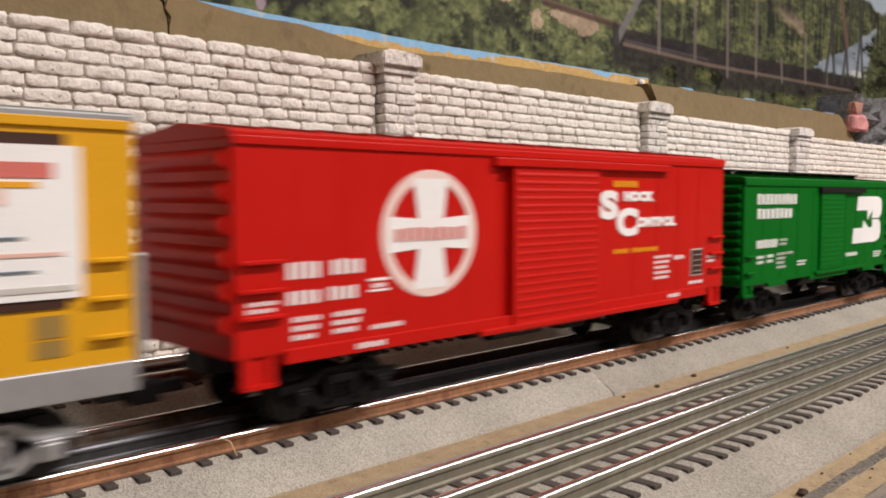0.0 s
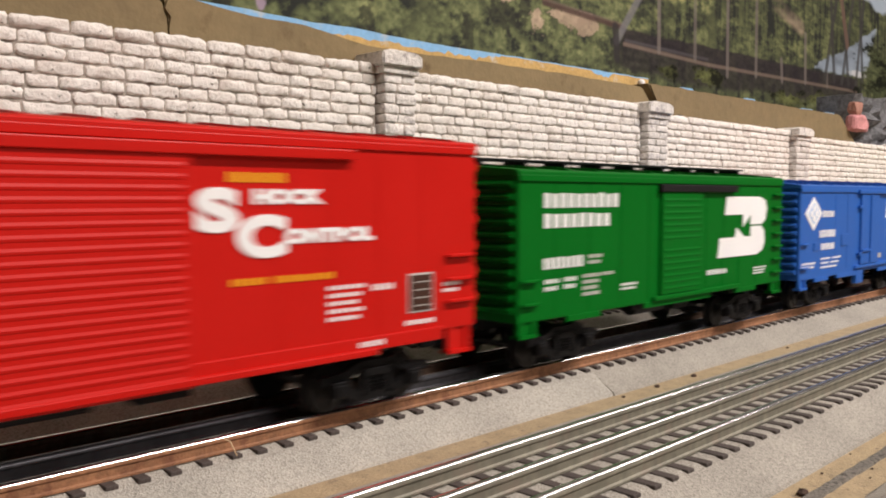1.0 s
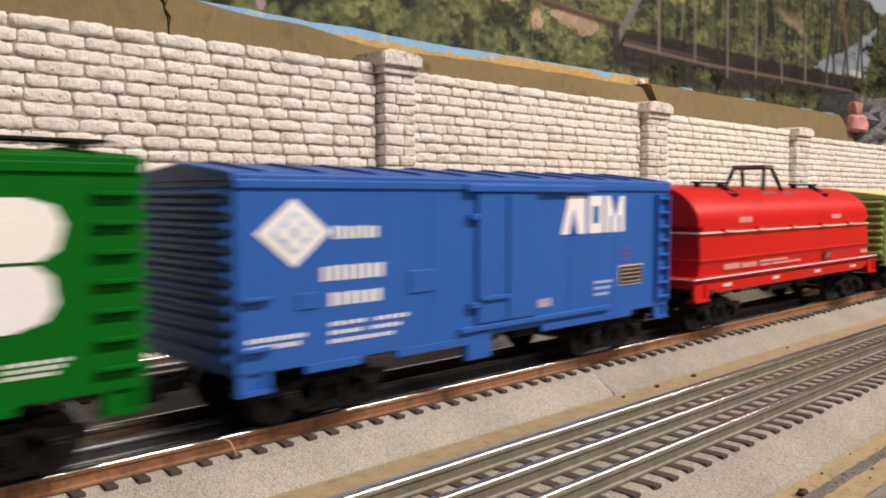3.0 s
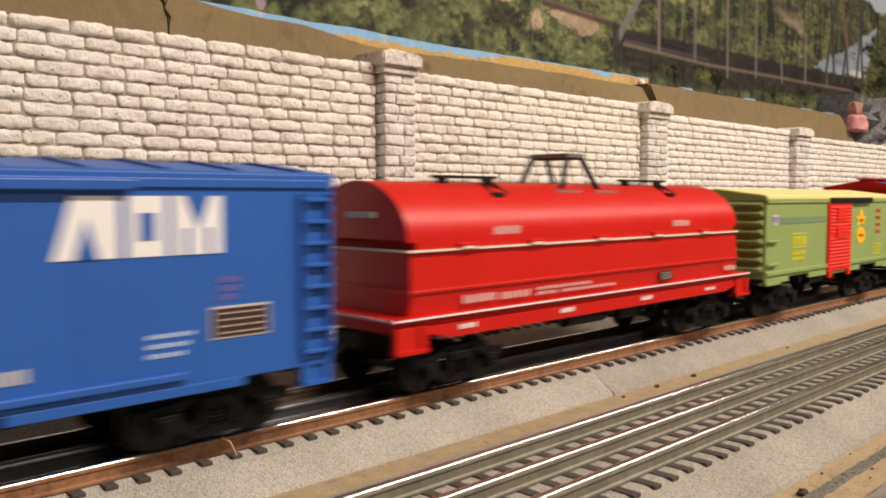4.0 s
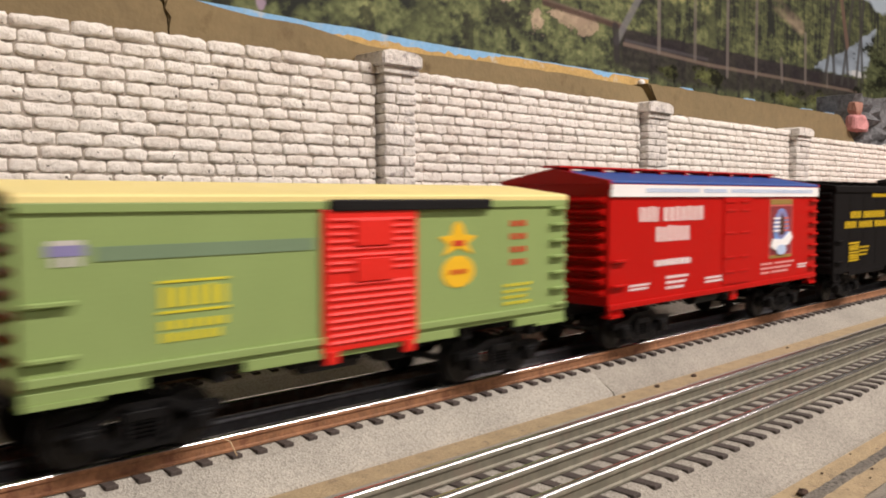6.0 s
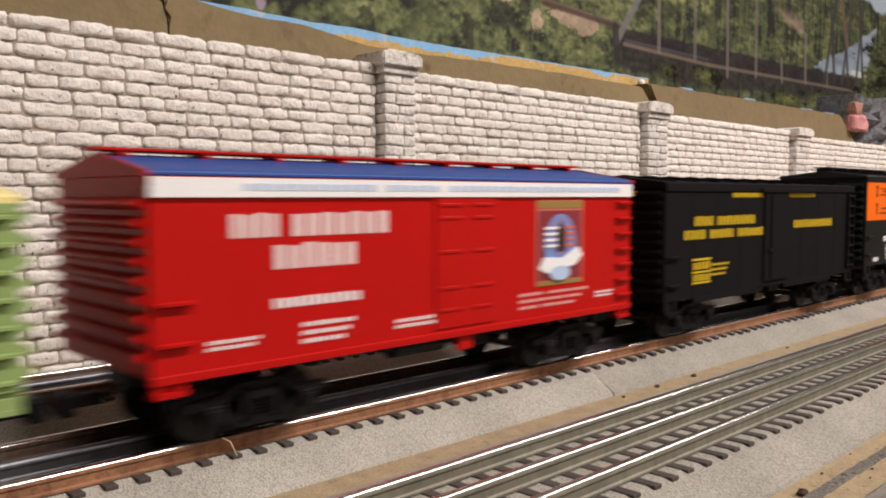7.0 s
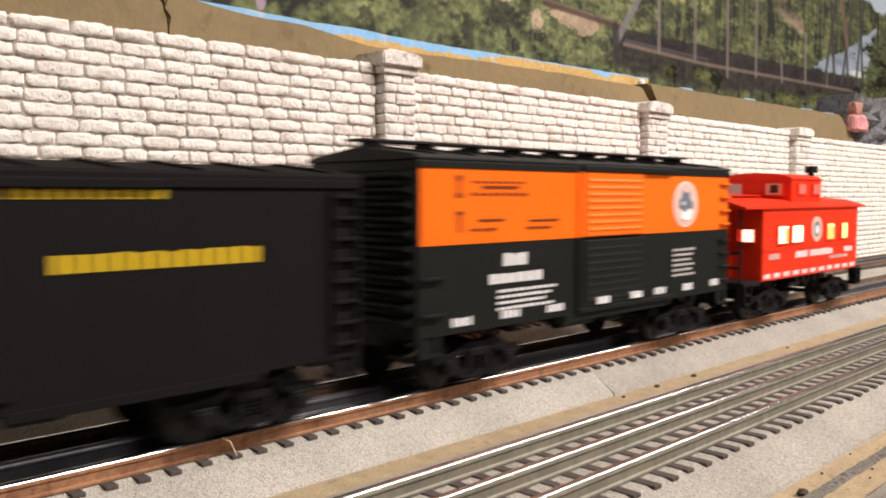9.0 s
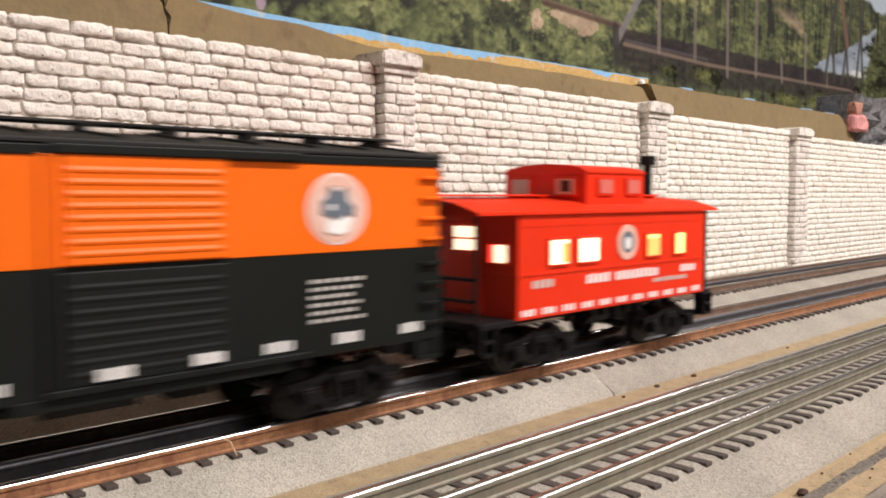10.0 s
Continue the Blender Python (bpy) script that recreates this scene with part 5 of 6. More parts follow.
def olive_boxcar():
    n = 0.2290
    c = car_base("boxcar", 1.3446, n, "olive green boxcar with cream roof and red door", "boxcar", inset=0.036)
    body_box(c, n, 0.0255, 0.0760, OLIVE, 0.0)
    gable_roof(c, n, 0.0775, 0.0822, CREAM, label="cream yellow roof")
    for u in (-0.0014, n - 0.0002):
        part("gable_end", prism([(-HALF - 0.0004, 0.0745), (-HALF - 0.0004, 0.0768), (0, 0.0815), (HALF + 0.0004, 0.0768), (HALF + 0.0004, 0.0745)], "x", u, u + 0.0016), OLIVE, c)
    end_ribs(c, n, 0.029, 0.075, 8, OLIVE)
    corner_steps(c, n, 0.0215, 0.026, OLIVE, 0.020)
    part("side_sill", box(0.0005, n - 0.0005, -HALF - 0.0012, -HALF + 0.0010, 0.0275, 0.0300, 0.0003), OLIVE, c)
    for a, b in ((0.0005, 0.034), (0.066, 0.160), (0.195, n - 0.0005)):
        part("side_skirt", box(a, b, -HALF - 0.0003, -HALF + 0.0012, 0.0225, 0.0260, 0.0002), OLIVE, c)
    door = louvred_door(c, 0.0955, 0.1380, 0.0245, 0.0728, DOOR_RED, 18, "bright red louvred door")
    for u in (0.0985, 0.1335):
        part("door_guide", box(u - 0.0025, u + 0.0025, -HALF - 0.0024, -HALF, 0.0205, 0.0250, 0.0003), DOOR_RED, door)
    for z0, z1 in ((0.0602, 0.0692), (0.0478, 0.0560)):
        part("placard", box(0.1085, 0.1255, -HALF - 0.0026, -HALF - 0.0010, z0, z1, 0.0003), DOOR_RED, door, "smooth red placard board")
    part("door_track", box(0.0980, 0.1780, -HALF - 0.0024, -HALF + 0.0005, 0.0722, 0.0762, 0.0005), BLACK, c, "black door track")
    ladder(c, n - 0.0105, n - 0.0015, 0.030, 0.072, 7, OLIVE, False)
    for z in (0.0345, 0.0490):
        ladder(c, 0.001, 0.014, z, z, 1, OLIVE, False)
    face_bar(c, (8.5, 17.0, 64.3, 65.6), GREY_TEXT)
    face_bar(c, (7.8, 17.8, 61.4, 64.3), MAUVE_TEXT)
    face_bar(c, (8.8, 17.0, 58.6, 61.4), GREY_TEXT, 3)
    face_bar(c, (20.2, 92.7, 59.6, 63.6), TEAL_TEXT, 0)
    face_bar(c, (38.3, 60.4, 45.2, 51.4), OLIVE_TEXT, 6)
    face_bar(c, (38, 60.6, 52.3, 53), OLIVE_TEXT)
    face_bar(c, (38, 60.6, 43.4, 44.1), OLIVE_TEXT)
    bar_lines(c, (38.3, 60.4, 34.6, 41.9), 2, OLIVE_TEXT, 7, 0.75)
    disc(c, 160.9, 48.0, 9.0, 6.2, SUN_TEXT, 0.0003)
    shape(c, [(152.5, 54.5), (155.4, 58.6), (150.6, 61.6), (157.0, 62.4), (158.4, 66.2), (161, 67.8), (163.4, 66.2), (164.8, 62.4), (171.2, 61.6), (166.4, 58.6), (169.3, 54.5), (161, 57.2)], SUN_TEXT)
    face_bar(c, (157.5, 164.2, 58.0, 60.2), RED_TEXT, lift=0.0005)
    face_bar(c, (156, 165.8, 47.0, 49.0), RED_TEXT, 5, lift=0.0005)
    for z in (48.2, 53.6, 59.0, 64.4):
        face_bar(c, (191.2, 202.2, z + 0.4, z + 3.0), RED_TEXT, 4)
    bar_lines(c, (187, 206.2, 31.6, 41.7), 4, OLIVE_TEXT, 6, 0.5)


def red_reefer():
    n = 0.2458
    c = car_base("reefer_car", 1.6077, n, "deep red refrigerator car with white stripe and blue roof", "freight car")
    body_box(c, n, 0.0245, 0.0835, MAROON, 0.0)
    part("stripe", box(0.0004, n - 0.0004, -HALF - 0.0012, -HALF + 0.001, 0.0770, 0.0829), WHITE, c, "white stripe under the roof")
    face_bar(c, (30, 235, 79.2, 81.4), PALE_BLUE, 46, lift=0.0015)
    gable_roof(c, n, 0.0845, 0.0905, ROOF_BLUE, ribs=0, label="blue roof", lip=0.0012)
    for u in (-0.0012, n - 0.0004):
        part("roof_end", prism([(-HALF - 0.001, 0.0832), (-HALF - 0.001, 0.0848), (0, 0.0910), (HALF + 0.001, 0.0848), (HALF + 0.001, 0.0832)], "x", u, u + 0.0016), MAROON, c)
    roofwalk(c, n * 0.97, 0.0924, MAROON, 0.0058)
    end_ribs(c, n, 0.028, 0.078, 9, MAROON, far_end=False)
    corner_steps(c, n, 0.0185, 0.025, MAROON, 0.010, 0.001)
    part("side_sill", box(0, n, -HALF - 0.0008, -HALF + 0.0010, 0.0225, 0.0252, 0.0003), MAROON, c)
    door = part("door", box(0.1130, 0.1470, -HALF - 0.0007, -HALF + 0.0005, 0.0265, 0.0770, 0.0003), MAROON, c, "flush hinged insulated door")
    for z in (0.0335, 0.0420, 0.0560, 0.0690, 0.0740):
        part("hinge", box(0.1150, 0.1270, -HALF - 0.0012, -HALF - 0.0005, z - 0.0007, z + 0.0007, 0.0003), MAROON, door)
        part("hinge", box(0.1335, 0.1450, -HALF - 0.0012, -HALF - 0.0005, z - 0.0007, z + 0.0007, 0.0003), MAROON, door)
    part("hanging_step", box(0.127, 0.135, -HALF + 0.0012, -HALF + 0.003, 0.0165, 0.0240, 0.0004), MAROON, c)
    ladder(c, n - 0.0125, n - 0.002, 0.030, 0.074, 7, MAROON, False)
    for z in (0.034, 0.046):
        ladder(c, 0.002, 0.013, z, z, 1, MAROON, False)
    face_bar(c, (25.6, 44, 64.4, 72.4), PALE_LETTER, 4)
    face_bar(c, (48, 90.2, 64.4, 72.4), PALE_LETTER, 7)
    face_bar(c, (41, 75.4, 54.0, 62.3), PALE_LETTER, 6)
    face_bar(c, (41, 77, 41.4, 44.8), WHITE, 12)
    bar_lines(c, (52, 74.5, 28.2, 36.5), 3, WHITE, 8, 0.55)
    bar_lines(c, (17.6, 36.4, 30.2, 34.0), 2, WHITE, 7)
    bar_lines(c, (93, 115.3, 28.8, 33.0), 2, WHITE, 8)
    bar_lines(c, (162, 210.6, 28.6, 36.8), 3, THIN_TEXT, 15, 0.5)
    bar_lines(c, (216.4, 231.6, 30, 33.4), 2, WHITE, 6)
    # printed picture: gold frame, blue oval with stripes and a white banner
    p = 189.9
    face_bar(c, (p - 16.6, p + 16.6, 38.3, 75.5), PINKISH, name="picture", lift=0.0002)
    face_bar(c, (p - 15.6, p + 15.6, 40.6, 71.0), PICTURE_DARK, name="picture", lift=0.00035)
    face_bar(c, (p - 16, p + 16, 72.0, 75.2), GOLD, name="picture", lift=0.0004)
    face_bar(c, (p - 16, p + 16, 38.4, 40.2), GOLD, name="picture", lift=0.0004)
    disc(c, p, 56.0, 11.0, 13.5, BLUE_TEXT, 0.0005, "picture")
    disc(c, p, 59.5, 8.2, 9.0, MAUVE_TEXT, 0.0007, "picture")
    for k in range(4):
        face_bar(c, (p - 11.5, p - 2.2, 55 + k * 2.6, 56.2 + k * 2.6), WHITE, name="picture", lift=0.0009)
        face_bar(c, (p + 2.2, p + 9.5, 55 + k * 2.6, 56.2 + k * 2.6), PINKISH, name="picture", lift=0.0009)
    shape(c, [(p - 3, 53), (p - 3, 62), (p, 66.5), (p + 3, 62), (p + 3, 53)], DARK_TEXT, 0.0010, "picture")
    shape(c, [(p - 15.5, 46.0), (p - 12, 50.8), (p + 1.5, 50.0), (p + 12, 54.6), (p + 15.5, 51.0), (p + 10, 46.6), (p, 45.4), (p - 10, 43.6)], WHITE, 0.0011, "picture")
    disc(c, p - 1.0, 43.5, 7.0, 3.2, PALE_BLUE, 0.0013, "picture")


def black_reefer():
    n = 0.2620
    c = car_base("reefer_car", 1.8861, n, "charcoal black refrigerator car with yellow lettering", "freight car")
    body_box(c, n, 0.0215, 0.0830, BLACKISH, 0.0)
    gable_roof(c, n, 0.0842, 0.0882, BLACKISH, ribs=11)
    end_ribs(c, n, 0.025, 0.081, 11, BLACKISH, deep=0.6)
    corner_steps(c, n, 0.0150, 0.022, BLACKISH, 0.012)
    for a, b in ((0.030, 0.105), (0.145, 0.222)):
        part("side_sill", box(a, b, -HALF - 0.0003, -HALF + 0.0012, 0.0190, 0.0220, 0.0002), BLACKISH, c)
    part("door_track", box(0.1080, 0.1900, -HALF - 0.0024, -HALF + 0.0005, 0.0795, 0.0822, 0.0004), BLACKISH, c)
    door = part("door", box(0.1140, 0.1480, -HALF - 0.0014, -HALF + 0.0005, 0.0250, 0.0795, 0.0005), BLACKISH, c, "plain charcoal sliding door")
    part("door_latch", box(0.1180, 0.1260, -HALF - 0.0026, -HALF - 0.0012, 0.0430, 0.0450, 0.0003), BLACKISH, door)
    part("door_bar", box(0.1215, 0.1232, -HALF - 0.0024, -HALF - 0.0012, 0.0260, 0.0785, 0.0003), BLACKISH, door)
    ladder(c, n - 0.0125, n - 0.002, 0.027, 0.077, 8, BLACKISH, True)
    for z in (0.030, 0.045):
        ladder(c, 0.002, 0.013, z, z, 1, BLACKISH, False)
    panel_seams(c, (0.028, 0.056, 0.084, 0.170, 0.198, 0.226), 0.025, 0.078, BLACKISH, 0.0004)
    for rect, k in (((73, 112.6, 76.6, 79.4), 14), ((139.5, 191, 76.6, 79.3), 14), ((29.5, 102, 61.0, 66.4), 17), ((18.5, 113, 53.8, 59.0), 20),
                    ((158, 222, 56.8, 62.0), 14)):
        face_bar(c, rect, YELLOW_TEXT, k)
    face_bar(c, (28.4, 48.6, 42.0, 43.2), YELLOW_TEXT)
    face_bar(c, (28.8, 48.2, 37.2, 41.4), YELLOW_TEXT, 5)
    face_bar(c, (28.4, 48.6, 35.2, 36.2), YELLOW_TEXT)
    face_bar(c, (28.8, 48.2, 30.8, 34.6), YELLOW_TEXT, 6)
    face_bar(c, (28.4, 48.6, 29.3, 30.3), YELLOW_TEXT)
    bar_lines(c, (49, 70, 32.1, 40.4), 3, YELLOW_TEXT, 6, 0.5)
    part("end_lettering", box(-0.0022, -0.0002, -0.016, 0.012, 0.0775, 0.0800), AMBER_TEXT, c)


def orange_boxcar():
    n = 0.2430
    c = car_base("boxcar", 2.175, n, "boxcar with orange upper sides and dark green lower sides", "boxcar")
    body_box(c, n, 0.0235, 0.0912, DARK_GREEN, 0.0)
    part("orange_side", box(0.0015, n - 0.0015, -HALF - 0.00035, HALF + 0.00035, 0.0585, 0.0906), ORANGE, c, "orange painted upper side")
    gable_roof(c, n, 0.0925, 0.0970, ROOF_DARK, ribs=11, label="black-green roof", lip=0.0014)
    roofwalk(c, n, 0.1000, ROOF_DARK, 0.0058)
    end_ribs(c, n, 0.027, 0.088, 11, DARK_GREEN)
    corner_steps(c, n, 0.0160, 0.024, DARK_GREEN, 0.012)
    part("side_sill", box(0.090, 0.175, -HALF - 0.0003, -HALF + 0.0012, 0.0205, 0.0240, 0.0002), DARK_GREEN, c)
    # track's dark colour stands in for its shadow on the orange side
    part("door_track", box(0.1010, 0.1790, -HALF - 0.0024, -HALF + 0.0005, 0.0885, 0.0912, 0.0004), DARK_GREEN, c)
    part("lower_door_track", box(0.098, 0.182, -HALF - 0.0020, -HALF + 0.0005, 0.0240, 0.0262, 0.0004), DARK_GREEN, c)
    louvred_door(c, 0.1030, 0.1520, 0.0588, 0.0885, ORANGE, 8, "orange ribbed upper door half", panel_gap=False, deep=0.75)
    louvred_door(c, 0.1030, 0.1520, 0.0262, 0.0572, DARK_GREEN, 8, "dark green ribbed lower door half", panel_gap=False, deep=0.5)
    part("door_post", box(0.0985, 0.1020, -HALF - 0.0014, -HALF + 0.0005, 0.0262, 0.0584, 0.0003), DARK_GREEN, c)
    part("door_post", box(0.0985, 0.1020, -HALF - 0.0014, -HALF + 0.0005, 0.0586, 0.0884, 0.0003), ORANGE, c)
    ladder(c, n - 0.0105, n - 0.0015, 0.030, 0.0523, 4, DARK_GREEN, False)
    ladder(c, n - 0.0105, n - 0.0015, 0.0615, 0.0840, 4, ORANGE, False)
    for z in (0.032, 0.046):
        ladder(c, 0.002, 0.013, z, z, 1, DARK_GREEN, False)
    disc(c, 194.0, 73.0, 12.6, 12.2, PINK_WHITE, 0.0006)
    disc(c, 194.0, 73.0, 11.6, 11.2, PALE_PINK, 0.0008, inner=0.70)
    shape(c, [(187.2, 71.3), (187.5, 75.5), (189.6, 76.9), (190.9, 80.9), (193.4, 78.6), (197.1, 80.1), (198.2, 75.7), (201.0, 73.6), (200.5, 70.2), (196.8, 71.2),
              (193.8, 69.0), (190.8, 70.5)], GREY_BLUE, 0.0011)
    shape(c, [(188.5, 65.7), (189.8, 70.0), (192.8, 68.5), (196.8, 70.7), (199.8, 69.3), (198.2, 65.4), (194.0, 64.1)], WHITE, 0.0013)
    face_bar(c, (190.4, 192.2, 72.6, 74.6), WHITE, lift=0.0013)
    for rect, k in (((18.8, 25, 83.6, 85.4), 1), ((18.8, 25, 76.8, 78.4), 1), ((20.8, 23, 77, 85), 1), ((27.7, 64, 80.4, 81.6), 1), ((27.7, 64, 77.6, 78.8), 9), ((28.5, 62, 82.6, 83.4), 8),
                    ((18.8, 26, 70.2, 71.6), 1), ((21, 23.6, 63.2, 71), 1), ((27.7, 53.2, 67.2, 68.2), 1), ((27.7, 44, 63.4, 64.6), 7), ((57.8, 90.8, 66.6, 67.6), 1), ((62, 80, 63.4, 64.6), 8)):
        face_bar(c, rect, RUST_TEXT, k, lift=0.0007)
    face_bar(c, (48, 63.5, 48.6, 54.0), WHITE, 3)
    face_bar(c, (39.4, 73.9, 41.5, 45.8), WHITE, 6)
    bar_lines(c, (44.6, 84, 29.8, 39.5), 4, WHITE, 10, 0.5)
    for rect in ((18.3, 29.5, 26.4, 29.8), (47.1, 58.9, 26.8, 30.1), (77.2, 88.9, 26.5, 29.8), (164.8, 175.8, 27.1, 30.6), (193, 203.8, 26.9, 30.9),
                 (222.6, 233.2, 27.2, 31)):
        face_bar(c, rect, WHITE, 4)
    for rect in ((110.8, 120.9, 27.3, 30.5), (139, 149.1, 27.6, 30.9)):
        face_bar(c, rect, WHITE, 4, lift=0.0032)
    bar_lines(c, (182.1, 205.8, 34.3, 50.3), 6, GREY_TEXT, 6, 0.5)


def caboose():
    n = 0.1580
    c = car_base("caboose", 2.4636, n, "red caboose with cupola and lit yellow windows", "caboose", inset=0.024)
    b = part("body", box(0, n, -HALF, HALF, 0.0245, 0.0695, 0.0005), BRIGHT_RED, c)
    # roof with overhanging ends, low arch
    w = HALF + 0.0014
    o = [(-w, 0.0694), (-w, 0.0706), (-0.020, 0.0748), (0, 0.0765), (0.020, 0.0748), (w, 0.0706), (w, 0.0694)]
    part("roof", prism(o, "x", -0.0260, n + 0.0120), BRIGHT_RED, c, "red roof overhanging both platforms")
    h = 0.0253
    part("cupola", prism([(-h, 0.0705), (-h, 0.0890), (-0.014, 0.0915), (0, 0.0925), (0.014, 0.0915), (h, 0.0890), (h, 0.0705)], "x", 0.0590, 0.1085), BRIGHT_RED, c, "red cupola with four windows a side")
    part("cupola_roof", prism([(-h - 0.0006, 0.0884), (-h - 0.0006, 0.0892), (-0.022, 0.0910), (-0.014, 0.0924), (0, 0.0932), (0.014, 0.0924), (0.022, 0.0910), (h + 0.0006, 0.0892), (h + 0.0006, 0.0884)],
         "x", 0.0582, 0.1093), BRIGHT_RED, c)
    for u in (0.0675, 0.0915):
        fr = part("cupola_window", box(u, u + 0.0130, -h - 0.0010, -h + 0.0005, 0.0775, 0.0865, 0.0003), BRIGHT_RED, c)
        part("pane", box(u + 0.0012, u + 0.0118, -h - 0.0013, -h, 0.0787, 0.0853), PINKISH, fr, "unlit pane")
    for y in (-0.0200, 0.0080):
        fr = part("cupola_window", box(0.0576, 0.0594, y, y + 0.0125, 0.0770, 0.0868, 0.0003), BRIGHT_RED, c)
        # reflection painted in as a pale colour; the near one borders the dark pane
        part("pane", box(0.0572, 0.0590, y + 0.001, y + 0.0115, 0.0782, 0.0856), GREY_TEXT if y > 0 else PALE_PINK, fr, "pane painted pale for its reflection")
        if y < 0:
            part("pane", box(0.0570, 0.0588, y + 0.003, y + 0.0085, 0.0795, 0.0848), DARK_TEXT, fr, "dark pane")
    for u0, u1, mat in ((0.0212, 0.0336, LIT_PALE), (0.0420, 0.0566, LIT_PALE), (0.0992, 0.1100, LIT), (0.1262, 0.1350, LIT)):
        win = part("window", box(u0 - 0.0012, u1 + 0.0012, -HALF - 0.0009, -HALF + 0.0005, 0.0462, 0.0592, 0.0003), BRIGHT_RED, c)
        part("pane", box(u0, u1, -HALF - 0.0012, -HALF, 0.0474, 0.0580), mat, win, "glowing warm yellow pane")
        if u0 < 0.03:
            part("pane", box(u0 + 0.0072, u1, -HALF - 0.0014, -HALF, 0.0480, 0.0565), LIT_ORANGE, win, "dim orange pane")
        if 0.09 < u0 < 0.11:
            part("pane", box(u0, u1, -HALF - 0.0014, -HALF, 0.0474, 0.0562), LIT_ORANGE, win, "dim orange pane")
    end = part("end_door", box(-0.0010, 0.0005, -0.0130, 0.010, 0.0265, 0.0660, 0.0003), BRIGHT_RED, c, "red end door")
    part("pane", box(-0.0014, 0.0, -0.0100, 0.0030, 0.0592, 0.0640), LIT_PALE, end, "glowing pane")
    part("pane", box(-0.0014, 0.0, -0.0100, 0.0030, 0.0536, 0.0583), LIT_PALE, end, "glowing pane")
    win = part("window", box(-0.0010, 0.0005, -0.0285, -0.0172, 0.0480, 0.0574, 0.0003), BRIGHT_RED, c)
    part("pane", box(-0.0014, 0.0, -0.0277, -0.0208, 0.0490, 0.0565), LIT_PALE, win, "glowing warm yellow pane")
    part("pane", box(-0.0014, 0.0, -0.0205, -0.0182, 0.0490, 0.0565), MARKER, win, "glowing red marker light")
    part("belt_rail", box(-0.0003, n + 0.0003, -HALF - 0.0004, HALF + 0.0004, 0.0432, 0.0442), BRIGHT_RED, c)
    part("letter_board", box(-0.0003, n + 0.0003, -HALF - 0.0002, HALF + 0.0002, 0.0642, 0.0648), BRIGHT_RED, c)
    disc(c, 82, 55, 8.6, 8.6, PALE_PINK, 0.0005, inner=0.62)
    disc(c, 82, 55, 5.6, 5.6, GREY_BLUE, 0.0004)
    disc(c, 82, 54.5, 2.6, 3.0, WHITE, 0.0007)
    face_bar(c, (48.1, 110.8, 37.0, 41.4), WHITE, 16)
    face_bar(c, (8.7, 24.3, 37.6, 41.4), GREY_TEXT, 4)
    face_bar(c, (105.4, 139.4, 33.6, 35.8), GREY_TEXT, 9)
    face_bar(c, (132.1, 148.3, 37.4, 41.2), WHITE, 4)
    for k in range(11):
        face_bar(c, (2 + k * 14.2, 11.5 + k * 14.2, 26.0, 29.0), WHITE, 3)
    # smoke stack
    bm = bmesh.new()
    add_rod(bm, (0.1515, -0.0010, 0.0725), (0.1515, -0.0010, 0.0975), 0.0023, 12)
    add_rod(bm, (0.1515, -0.0010, 0.0950), (0.1515, -0.0010, 0.1000), 0.0045, 14)
    part("chimney", bm, BLACK, c, "black smoke stack")
    for u0, u1 in ((-0.0300, 0.0570), (0.1100, 0.1560)):
        walk_board = part("roofwalk", box(u0, u1, -0.0002, 0.0002, 0.0766, 0.0770), BRIGHT_RED, c, "red running board on the roof")
        for y in (-0.0042, 0, 0.0042):
            part("plank", box(u0, u1, y - 0.0018, y + 0.0018, 0.0772, 0.0781, 0.0002), BRIGHT_RED, walk_board)
        for u in (u0 + 0.004, u1 - 0.006):
            part("bracket", box(u - 0.0008, u + 0.0008, -0.0064, 0.0064, 0.0735, 0.0773), BRIGHT_RED, walk_board)
    # end platforms with railings and steps
    for s, u in ((-1, 0.0), (1, n)):
        edge = u + s * (0.022 if s < 0 else 0.010)
        p = part("platform", box(min(u, edge), max(u, edge), -HALF + 0.001, HALF - 0.001, 0.0225, 0.0252, 0.0003), BLACK, c, "black end platform")
        bm = bmesh.new()
        for y in (-0.029, -0.010, 0.010, 0.029):
            add_rod(bm, (edge - s * 0.001, y, 0.025), (edge - s * 0.001, y, 0.069 if abs(y) > 0.02 else 0.043), 0.0008)
        for z in (0.034, 0.043):
            add_rod(bm, (edge - s * 0.001, -0.029, z), (edge - s * 0.001, 0.029, z), 0.0008)
        part("railing", bm, BLACK, p)
        part("brake_wheel", box(edge - s * 0.003, edge - s * 0.002, 0.010, 0.020, 0.043, 0.053, 0.0004), BLACK, p)
        bm = bmesh.new()
        a, b2 = min(edge, edge - s * 0.009), max(edge, edge - s * 0.009)
        for z in (0.0115, 0.0170):
            add_box(bm, a, b2, -HALF, -HALF + 0.006, z, z + 0.0012)
        add_box(bm, a, a + 0.0012, -HALF, -HALF + 0.006, 0.0115, 0.0235)
        add_box(bm, b2 - 0.0012, b2, -HALF, -HALF + 0.006, 0.0115, 0.0235)
        part("step", bm, BLACK, p)


